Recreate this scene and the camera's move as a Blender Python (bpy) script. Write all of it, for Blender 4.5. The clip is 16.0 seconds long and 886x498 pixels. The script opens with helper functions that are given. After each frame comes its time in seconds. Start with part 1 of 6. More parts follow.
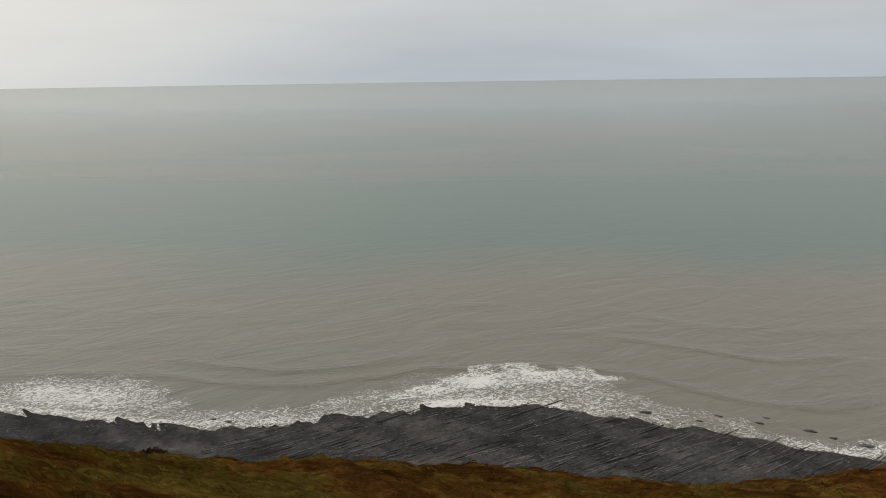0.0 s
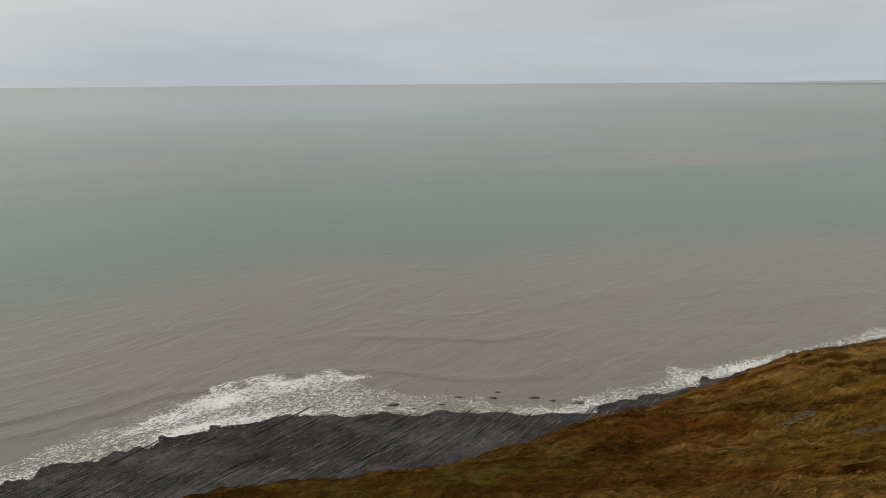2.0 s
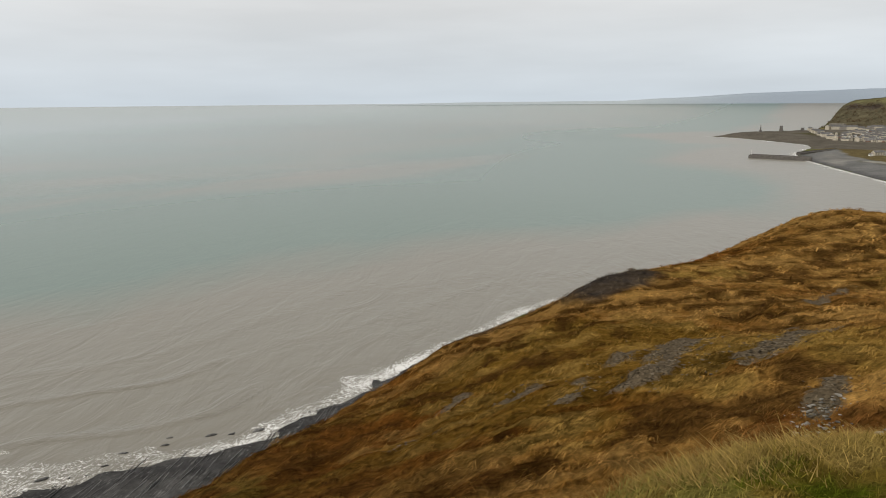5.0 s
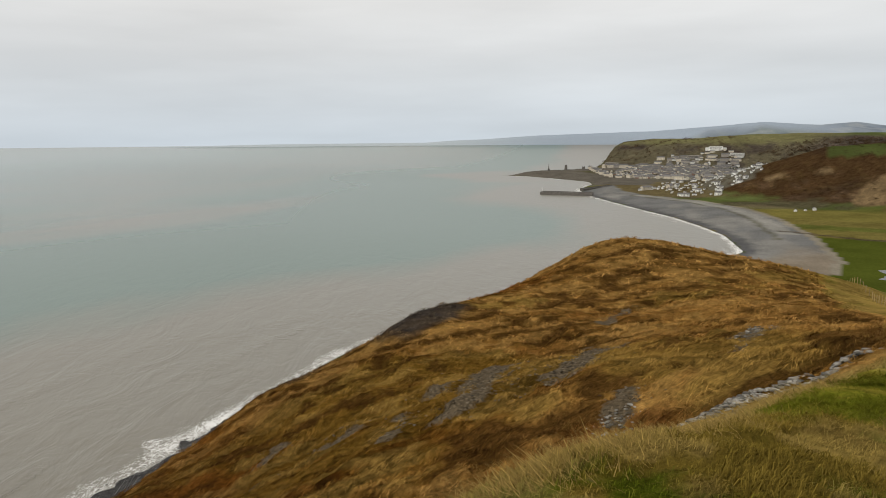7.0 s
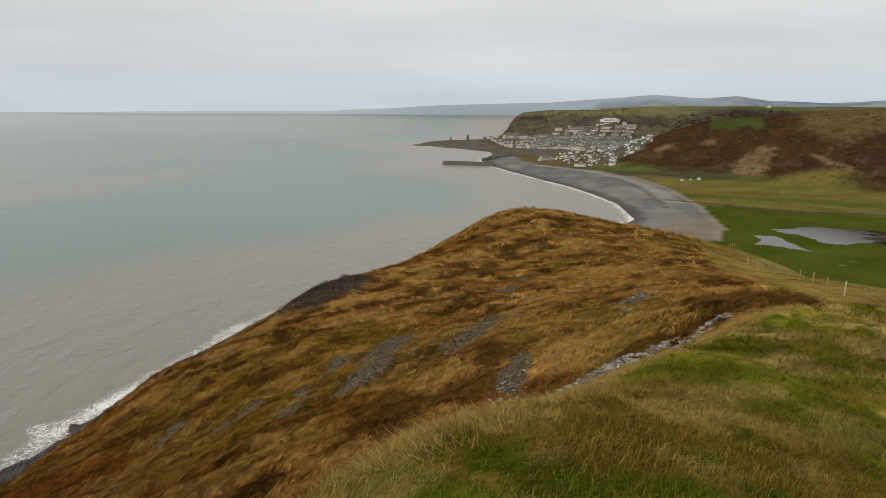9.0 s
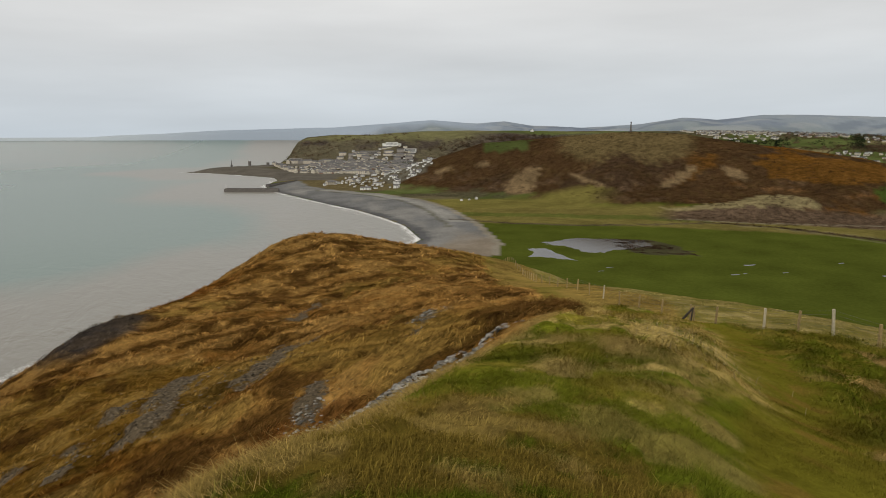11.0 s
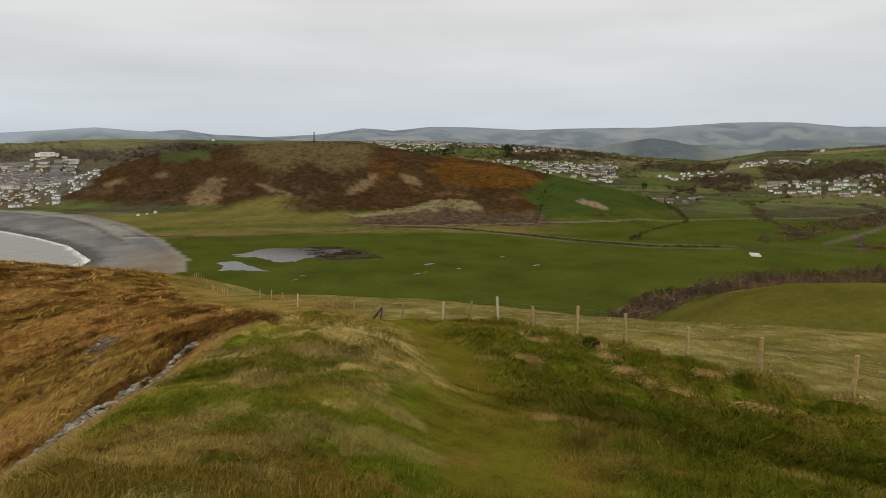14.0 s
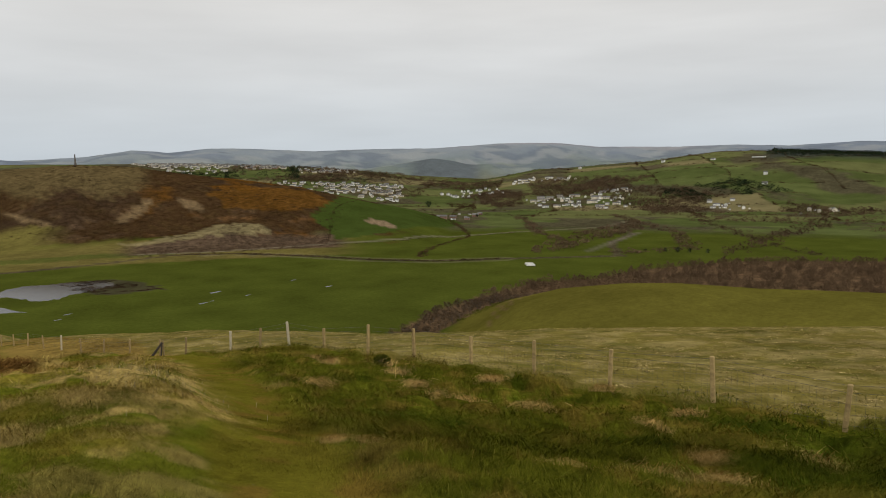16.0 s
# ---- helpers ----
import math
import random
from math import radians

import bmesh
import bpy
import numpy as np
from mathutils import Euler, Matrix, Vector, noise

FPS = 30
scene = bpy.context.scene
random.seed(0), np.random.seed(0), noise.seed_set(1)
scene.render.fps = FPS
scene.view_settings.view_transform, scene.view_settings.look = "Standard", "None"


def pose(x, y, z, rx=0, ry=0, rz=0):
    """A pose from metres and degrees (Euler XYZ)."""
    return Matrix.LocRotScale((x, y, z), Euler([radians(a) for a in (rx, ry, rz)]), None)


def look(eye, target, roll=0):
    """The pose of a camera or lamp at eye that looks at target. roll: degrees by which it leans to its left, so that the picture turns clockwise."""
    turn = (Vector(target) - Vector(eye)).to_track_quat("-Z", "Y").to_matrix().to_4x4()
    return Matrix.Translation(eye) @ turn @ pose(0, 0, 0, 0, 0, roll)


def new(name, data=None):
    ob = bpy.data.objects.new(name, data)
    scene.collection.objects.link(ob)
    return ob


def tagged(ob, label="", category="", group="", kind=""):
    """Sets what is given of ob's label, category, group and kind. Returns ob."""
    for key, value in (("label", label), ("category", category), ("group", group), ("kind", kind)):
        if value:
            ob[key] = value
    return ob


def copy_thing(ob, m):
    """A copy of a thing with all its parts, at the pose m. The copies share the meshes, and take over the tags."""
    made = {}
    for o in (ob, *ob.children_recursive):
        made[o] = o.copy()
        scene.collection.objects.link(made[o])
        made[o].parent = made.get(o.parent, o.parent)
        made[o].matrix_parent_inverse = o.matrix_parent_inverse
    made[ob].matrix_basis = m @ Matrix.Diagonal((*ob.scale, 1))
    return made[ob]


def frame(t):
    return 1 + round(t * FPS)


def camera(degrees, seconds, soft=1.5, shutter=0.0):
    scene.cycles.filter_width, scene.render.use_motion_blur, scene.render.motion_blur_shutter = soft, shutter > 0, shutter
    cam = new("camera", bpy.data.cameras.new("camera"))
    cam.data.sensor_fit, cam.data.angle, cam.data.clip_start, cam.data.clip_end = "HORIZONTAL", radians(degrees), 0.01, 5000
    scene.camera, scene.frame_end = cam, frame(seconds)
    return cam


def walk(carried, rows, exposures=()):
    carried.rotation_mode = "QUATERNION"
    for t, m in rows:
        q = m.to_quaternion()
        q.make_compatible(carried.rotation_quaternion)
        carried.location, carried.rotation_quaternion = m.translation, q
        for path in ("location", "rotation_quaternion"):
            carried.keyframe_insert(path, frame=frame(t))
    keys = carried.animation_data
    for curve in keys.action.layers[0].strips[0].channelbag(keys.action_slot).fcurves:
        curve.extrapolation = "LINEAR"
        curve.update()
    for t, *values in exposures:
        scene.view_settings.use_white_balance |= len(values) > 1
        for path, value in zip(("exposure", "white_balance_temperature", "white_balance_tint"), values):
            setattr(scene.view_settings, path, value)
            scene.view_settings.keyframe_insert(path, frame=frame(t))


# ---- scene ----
ROWS = [
    (0.0, pose(-0.00, 0.00, 118.00, 76.16, 0.80, 0.00)),
    (0.5, pose(0.13, -0.03, 118.02, 75.54, 0.16, -4.36)),
    (1.0, pose(0.19, 0.05, 118.01, 76.35, 0.06, -7.43)),
    (1.5, pose(0.20, 0.13, 117.95, 76.10, 0.66, -15.03)),
    (2.0, pose(0.18, 0.15, 117.93, 76.33, 0.43, -21.89)),
    (2.5, pose(0.23, 0.10, 117.94, 75.62, -0.31, -26.42)),
    (3.0, pose(0.23, 0.08, 117.98, 74.59, -0.07, -30.24)),
    (3.5, pose(0.24, 0.10, 118.01, 75.16, -0.37, -34.26)),
    (4.0, pose(0.33, 0.17, 117.94, 76.10, 0.14, -39.52)),
    (4.5, pose(0.30, 0.17, 117.95, 77.30, 0.72, -44.07)),
    (5.0, pose(0.28, 0.12, 117.93, 77.86, 0.44, -49.80)),
    (7.5, pose(0.28, 0.13, 117.85, 80.48, 0.42, -67.17)),
    (8.0, pose(0.18, -0.01, 117.91, 78.79, -0.03, -68.29)),
    (10.5, pose(0.11, -0.23, 118.10, 80.90, 0.08, -85.91)),
    (11.0, pose(0.11, -0.27, 118.08, 80.62, 0.02, -90.77)),
    (11.5, pose(0.12, -0.25, 118.09, 80.04, 0.42, -96.10)),
    (12.0, pose(0.08, -0.26, 118.08, 80.15, 0.24, -101.35)),
    (12.5, pose(0.08, -0.19, 118.10, 80.83, 0.57, -106.02)),
    (13.0, pose(0.07, -0.17, 118.10, 81.72, 0.83, -108.84)),
    (13.5, pose(0.06, -0.26, 118.07, 82.23, 0.68, -111.49)),
    (14.0, pose(-0.02, -0.30, 118.08, 81.43, -0.22, -116.00)),
    (14.5, pose(-0.05, -0.35, 118.09, 82.01, -0.31, -120.99)),
    (15.0, pose(-0.10, -0.35, 118.10, 82.07, 0.29, -125.98)),
    (15.5, pose(-0.19, -0.33, 118.13, 82.69, 0.27, -129.87)),
    (16.0, pose(-0.23, -0.35, 118.13, 83.09, 0.44, -133.29)),
]
cam = camera(64.9, 16.0, soft=0.9)
walk(cam, ROWS, [(0.0, -.02), (1.0, -.03), (1.6, -.05), (2.5, .12), (3.0, .36), (5.0, .36), (8.0, .30), (11.0, .22), (12.0, .28), (14.0, .24), (16.0, .18)])

# ---------------------------------------------------------------- overcast daylight
world = bpy.data.worlds.new("overcast_sky")
scene.world = world
world.use_nodes = True
wn, wl = world.node_tree.nodes, world.node_tree.links
wn.clear()


def wnode(kind, **values):
    n = wn.new(kind)
    for key, value in values.items():
        n.inputs[key].default_value = value
    return n


SUN_BEARING, SUN_HEIGHT = -64.0, 36.0      # degrees: out over the sea, behind thin cloud
out = wn.new("ShaderNodeOutputWorld")
sky = wn.new("ShaderNodeTexSky")
sky.sky_type, sky.sun_disc = "NISHITA", False
sky.sun_elevation, sky.sun_rotation = radians(SUN_HEIGHT), radians(SUN_BEARING)
way = wn.new("ShaderNodeTexCoord")
split = wn.new("ShaderNodeSeparateXYZ")
wl.new(way.outputs["Generated"], split.inputs[0])
# cloud deck: pale grey, bluer in a band above the horizon
ramp = wn.new("ShaderNodeValToRGB")
for i, (p, c) in enumerate([(0.0, (.505, .56, .61)), (0.035, (.52, .562, .602)), (0.12, (.60, .61, .615)), (0.22, (.67, .66, .64)), (0.55, (.60, .575, .53))]):
    e = ramp.color_ramp.elements[i] if i < 2 else ramp.color_ramp.elements.new(p)
    e.position, e.color = p, (*c, 1)
wl.new(split.outputs["Z"], ramp.inputs[0])
# long streaks of thicker and thinner cloud
squash = wn.new("ShaderNodeMapping")
squash.inputs["Scale"].default_value = (1.3, 1.3, 9.0)
wl.new(way.outputs["Generated"], squash.inputs[0])
streak = wnode("ShaderNodeTexNoise", Scale=1.7, Detail=5.0, Roughness=0.5)
wl.new(squash.outputs[0], streak.inputs["Vector"])
depth = wn.new("ShaderNodeMapRange")
for key, value in (("From Min", .3), ("From Max", .72), ("To Min", .90), ("To Max", 1.07)):
    depth.inputs[key].default_value = value
wl.new(streak.outputs[0], depth.inputs[0])
deck = wn.new("ShaderNodeMix")
deck.data_type, deck.blend_type = "RGBA", "MULTIPLY"
deck.inputs[0].default_value = 1.0
wl.new(ramp.outputs[0], deck.inputs[6])
wl.new(depth.outputs[0], deck.inputs[7])
# the veiled sun brightens and warms the cloud round it
toward = wn.new("ShaderNodeVectorMath")
toward.operation = "DOT_PRODUCT"
ce, se = math.cos(radians(SUN_HEIGHT)), math.sin(radians(SUN_HEIGHT))
toward.inputs[1].default_value = (math.sin(radians(SUN_BEARING)) * ce, math.cos(radians(SUN_BEARING)) * ce, se)
wl.new(way.outputs["Generated"], toward.inputs[0])
veil = wn.new("ShaderNodeMapRange")
veil.interpolation_type = "SMOOTHSTEP"
for key, value in (("From Min", .35), ("From Max", 1.0), ("To Min", 0), ("To Max", 1)):
    veil.inputs[key].default_value = value
wl.new(toward.outputs["Value"], veil.inputs[0])
glow = wn.new("ShaderNodeMix")
glow.data_type, glow.blend_type = "RGBA", "MIX"
wl.new(veil.outputs[0], glow.inputs[0])
wl.new(deck.outputs[2], glow.inputs[6])
glow.inputs[7].default_value = (.95, .91, .83, 1)
# a little blue sky comes through
clear = wn.new("ShaderNodeBackground")
clear.inputs["Strength"].default_value = 0.06
wl.new(sky.outputs[0], clear.inputs[0])
cloud = wn.new("ShaderNodeBackground")
wl.new(glow.outputs[2], cloud.inputs[0])
cloud.inputs["Strength"].default_value = 1.0
both = wn.new("ShaderNodeMixShader")
both.inputs[0].default_value = 0.94
wl.new(clear.outputs[0], both.inputs[1])
wl.new(cloud.outputs[0], both.inputs[2])
wl.new(both.outputs[0], out.inputs[0])

sun = new("sun", bpy.data.lights.new("sun", "SUN"))
sun.data.energy, sun.data.angle, sun.data.color = 0.5, radians(25), (1.0, .95, .86)
sun.matrix_world = look((0, 0, 0), [-v for v in toward.inputs[1].default_value])

# ---------------------------------------------------------------- the lie of the land
EYE = 118.0            # the viewer's height above the sea, metres


def hash2(ix, iy, seed):
    h = (ix.astype(np.int64) * 374761393 + iy.astype(np.int64) * 668265263 + seed * 974711) & 0x7FFFFFFF
    h = ((h ^ (h >> 13)) * 1274126177) & 0x7FFFFFFF
    return ((h ^ (h >> 16)) & 0xFFFF) / 65535.0


def value_noise(x, y, seed=0):
    ix, iy = np.floor(x), np.floor(y)
    fx, fy = x - ix, y - iy
    fx, fy = fx * fx * (3 - 2 * fx), fy * fy * (3 - 2 * fy)
    a, b = hash2(ix, iy, seed), hash2(ix + 1, iy, seed)
    c, d = hash2(ix, iy + 1, seed), hash2(ix + 1, iy + 1, seed)
    return (a + (b - a) * fx) * (1 - fy) + (c + (d - c) * fx) * fy


def fbm(x, y, scale, octaves=4, seed=0):
    """Fractal noise about 0, roughly -1 to 1."""
    out, amp, total = 0, 1.0, 0
    for i in range(octaves):
        k = 2.0 ** i / scale
        out = out + amp * (value_noise(x * k + 17.3 * i, y * k - 9.1 * i, seed + i) * 2 - 1)
        total += amp
        amp *= 0.5
    return out / total * 1.6


def sstep(a, b, x):
    t = np.clip((x - a) / (b - a), 0, 1)
    return t * t * (3 - 2 * t)


def table(rows, a):
    rows = np.array(rows, float)
    return np.interp(a, rows[:, 0], rows[:, 1])


# the coastline, walked with the land on the right hand
COAST = np.array([(-3000, 900), (-900, 420), (-400, 280), (-137, 231), (-96, 222), (-58, 223), (0, 236), (31, 235), (62, 227),
                  (97, 210), (127, 197), (181, 201), (313, 207), (420, 190), (560, 110), (680, 40), (782, 14), (904, 38), (997, 75),
                  (1085, 117), (1181, 176), (1307, 249), (1435, 320), (1560, 372), (1700, 395), (1800, 400), (1911, 434),
                  (1988, 509), (2129, 669), (2175, 770), (2300, 745), (2440, 640), (2540, 575), (2800, 615), (2960, 640),
                  (3300, 690), (5200, 1000)], float)


def coast(x, y):
    """Signed distance to the coastline: land positive."""
    best, sign = np.full(np.shape(x), 1e9), np.ones(np.shape(x))
    for (ax, ay), (bx, by) in zip(COAST[:-1], COAST[1:]):
        dx, dy = bx - ax, by - ay
        t = np.clip(((x - ax) * dx + (y - ay) * dy) / (dx * dx + dy * dy), 0, 1)
        d = np.hypot(x - ax - t * dx, y - ay - t * dy)
        side = (x - ax) * dy - (y - ay) * dx
        near = d < best - 1e-9
        best, sign = np.where(near, d, best), np.where(near, np.where(side > 0, 1, -1), sign)
    return best * sign


# spot heights of the headland: the ridge with its fence, the seaward slope, the pasture behind
RIDGE = [(0, 0, 116.35), (4.5, 1.5, 115.75), (6.5, .4, 115.3), (9.5, -.65, 114.75), (16, -2.2, 113.6), (54, -13, 104.7),
         (32, -16, 108.85), (20, -17.3, 110.75), (7.4, -17, 112.1), (124, -16, 93), (200, -18, 81), (-30, 0, 118.5),
         (-30, -20, 116), (-60, 10, 117), (30, -6, 110.4), (90, -10, 98.8), (0, -8, 114.4), (-80, -60, 112), (-25, 14, 113)]
BACK = [(5, -5, 114.75), (10, -10, 112.7), (8.7, -5, 114.2), (13, -7.5, 113.0), (20, -11, 111.4), (23, -8.5, 111.3), (2, -12, 113.4), (5, -2, 115.35), (37, -15, 107.8)]
SEAWARD = [(0, 4, 113.6), (0, 20, 102.5), (0, 45, 90.4), (-26, 43, 90.9), (-14, 45, 90.0), (10, 4, 111.3), (10, 8, 108.6), (17, 2.5, 109.2), (20, -.3, 110.5), (6, 4.6, 112),
           (25, 15, 103.5), (34, 49, 87.2), (65, 55, 85.6), (98, 50, 88.2), (123, 42, 90.2), (145, 28, 96.7), (150, 10, 94.4),
           (165, -3, 89.8), (182, -14, 83.5), (30, 30, 96), (60, 20, 97.5), (60, 5, 102), (100, 20, 95), (100, 0, 97.5), (-100, 60, 95)]
CLIFF = [(-100, 110, 40), (-26, 95, 35), (0, 95, 33), (60, 95, 33), (110, 90, 35), (160, 85, 40), (200, 60, 45),
         (-26, 150, 8), (40, 150, 7), (120, 140, 7), (200, 130, 8), (280, 60, 15), (320, 150, 4), (-100, 180, 6)]
PASTURE = [(39, -45, 103.7), (54, -26, 104.3), (46.6, -37.7, 103.4), (147, -26, 88), (86, -26, 98.3), (19, -77.6, 101.5),
           (35, -60, 102), (15, -30, 109), (110, -80, 66), (60, -110, 76), (150, -60, 68), (220, -60, 52), (0, -150, 86),
           (300, -20, 34), (300, -120, 16), (200, -150, 30), (120, -200, 32), (380, 0, 6), (400, -80, 5), (0, -260, 62), (-100, -150, 95)]
SPOTS = np.array(RIDGE + BACK + SEAWARD + CLIFF + PASTURE, float)


def plate(r):
    return np.where(r > 1e-9, r * r * np.log(np.maximum(r, 1e-9)), 0)


def spline():
    p, n = SPOTS[:, :2] / 100, len(SPOTS)
    k = plate(np.hypot(p[:, None, 0] - p[None, :, 0], p[:, None, 1] - p[None, :, 1])) + 2e-5 * np.eye(n)
    m = np.zeros((n + 3, n + 3))
    m[:n, :n], m[:n, n], m[:n, n + 1:], m[n, :n], m[n + 1:, :n] = k, 1, p, 1, p.T
    return np.linalg.solve(m, np.concatenate([SPOTS[:, 2], np.zeros(3)]))


SPLINE = spline()


def headland(x, y):
    p, n = SPOTS[:, :2] / 100, len(SPOTS)
    out = SPLINE[n] + SPLINE[n + 1] * x / 100 + SPLINE[n + 2] * y / 100
    for i in range(n):
        out = out + SPLINE[i] * plate(np.hypot(x / 100 - p[i, 0], y / 100 - p[i, 1]))
    return out


# skylines: bearing in degrees, height of the crest in degrees above the viewer's level
FAR = [(36, -.6), (46, -.36), (52, -.27), (60, -.25), (64, -.24), (66, -.1), (68.8, 0), (73, .26), (77.5, .39), (82, .52), (86.6, .83),
       (89.8, 1.1), (93.5, .82), (95.7, .99), (97.9, .67), (102, .48), (106.3, .73), (109.5, 1.24), (112, 1.04), (115, 1.36),
       (117.6, 1.36), (123, 1.13), (127.6, 1.29), (132.7, 1.31), (138, 1.67), (142, 1.67), (145.8, 1.31), (151.8, 1.23),
       (155.8, 1.33), (159.6, 1.18), (163.8, 1.41), (172, 1.2), (200, 1.2)]
FOOTHILL = [(124, -.6), (129, -.05), (131, .3), (132.6, .53), (134, .3), (135.6, -.05), (137, .05), (139, -.25), (142, -.6), (180, -.6)]
NORTH = [(77, -2.2), (77.9, -1.3), (79.8, -.29), (82, -.07), (85, -.07), (87.6, .15), (91, .24), (95.7, .27), (100, .22),
         (106, .2), (110, .2), (113, .15), (118, .02), (123, -.2), (127, -.5), (131, -.9), (136, -1.2), (142, -1.6), (180, -2)]
SOUTH = [(132, -2.0), (137, -1.2), (141, -.44), (143.2, -.37), (149.7, .16), (154.6, .84), (158.9, .86), (163, .6), (166, .5), (190, .6)]
DINAS = [(82, -5.2), (85.5, -3.6), (88.6, -2.5), (91.2, -1.66), (93.9, -.75), (97.9, -.4), (102, -.09), (105.5, .14), (108.3, .03), (109.9, -.07),
         (112.6, -.5), (117, -1.03), (121.7, -1.7), (125, -2.46), (130.9, -3.89), (133.7, -4.97), (136, -6), (180, -9)]
SPUR = [(120, -17), (131, -16.2), (134, -14.5), (136.3, -13.3), (139, -11.7), (143, -10.5), (148, -9.85), (152, -9.65), (158, -9.75), (166, -9.4), (180, -8.7)]


def ridge(a, r, rows, crest, front, back, low):
    """A range of hills: its crest stands at the distance crest, and falls to low over front metres this way and back metres beyond."""
    top = EYE + crest * np.tan(np.radians(table(rows, a)))
    s = np.where(r < crest, sstep(crest - front, crest, r), sstep(crest + back, crest, r))
    return low + (top - low) * s


LIP_X, LIP_Y = [2, 4, 5, 7.6, 9.3, 12.6, 14.2, 20, 28, 40, 60], [1.9, 1.15, .8, .3, -.2, -1.35, -2.35, -5.6, -7.4, -9, -9.5]


def lip_line(x):
    """Where the green top of the ridge breaks over into the seaward slope."""
    return np.interp(x, LIP_X, LIP_Y)


def bank_line(x):
    """The foot of the grassy bank beside the trodden path."""
    return np.interp(x, [3, 4.9, 7, 9.8, 12.2, 17, 21.4, 25], [-2.3, -2.8, -3.6, -4.9, -5.8, -7.6, -9.4, -10.2]) + .35 * fbm(x, x * 0 + 3.0, 2.4, 3, 107)


def cushions(x, y, size, seed):
    """Rounded hummocks side by side: 1 at the heart of each and 0 in the gaps, and a number from 0 to 1 of its own."""
    u, v = x / size, y / size
    iu, iv = np.floor(u), np.floor(v)
    best, own = np.full(np.shape(x), 9.0), np.zeros(np.shape(x))
    for i in (-1, 0, 1):
        for j in (-1, 0, 1):
            d = np.hypot(iu + i + .1 + .8 * hash2(iu + i, iv + j, seed) - u, iv + j + .1 + .8 * hash2(iu + i, iv + j, seed + 1) - v)
            near = d < best
            best, own = np.where(near, d, best), np.where(near, hash2(iu + i, iv + j, seed + 2), own)
    return np.sqrt(np.clip(1 - (best / .85) ** 2, 0, 1)), own


def rough_zone(x, y):
    """The ungrazed strip of mounds and hollows between the path and the fence."""
    return sstep(-1.6, -3.0, y - bank_line(x) + .7 * fbm(x, y, 4, 2, 97)) * sstep(-17.6, -16.6, y) * sstep(34, 27, x) * sstep(3.5, 6, np.hypot(x, y))


def fall_line(x, y):
    """Plan coordinates along the fall of the seaward slope and across it."""
    return -.75 * x + .66 * y, .66 * x + .75 * y


def relief(x, y, r):
    """Hummocks, tussock mounds and the bank beside the path, in metres."""
    edge = y - bank_line(x)
    reach = sstep(3.2, 6, x) * sstep(27, 21, x)
    out = reach * (.09 * sstep(-.2, .45, edge) * sstep(3.4, .8, edge) - .06 * sstep(.1, -.4, edge) * sstep(-2.6, -1.4, edge))
    top = sstep(.1, -.6, y - lip_line(x)) * sstep(-17.6, -16.8, y) * (x > 2) * sstep(45, 30, x)
    c, own = cushions(x, y * 1.25, .95, 301)
    out = out + rough_zone(x, y) * (.42 * c * (.35 + .8 * own) - .16)
    c, own = cushions(x, y, .6, 311)
    out = out + top * (1 - rough_zone(x, y)) * sstep(.1, .6, edge) * sstep(3, 6, r) * (.16 * c * own - .03)
    slope = sstep(.1, 1.2, y - lip_line(x)) * sstep(5, 12, r) * sstep(110, 60, r)
    u, v = fall_line(x, y)
    c, own = cushions(u * .7, v, .95, 321)
    out = out + slope * (.46 * c * (.3 + .9 * own) - .2)
    below = y - lip_line(x)
    out = out - .10 * sstep(-.05, .5, below) * sstep(7, 3, below) * sstep(3.2, 5, x) * sstep(19, 14, x)
    c, own = cushions(x, y, .7, 331)
    return out + sstep(-17.4, -18.2, y) * sstep(60, 30, r) * (.10 * c * own - .02)


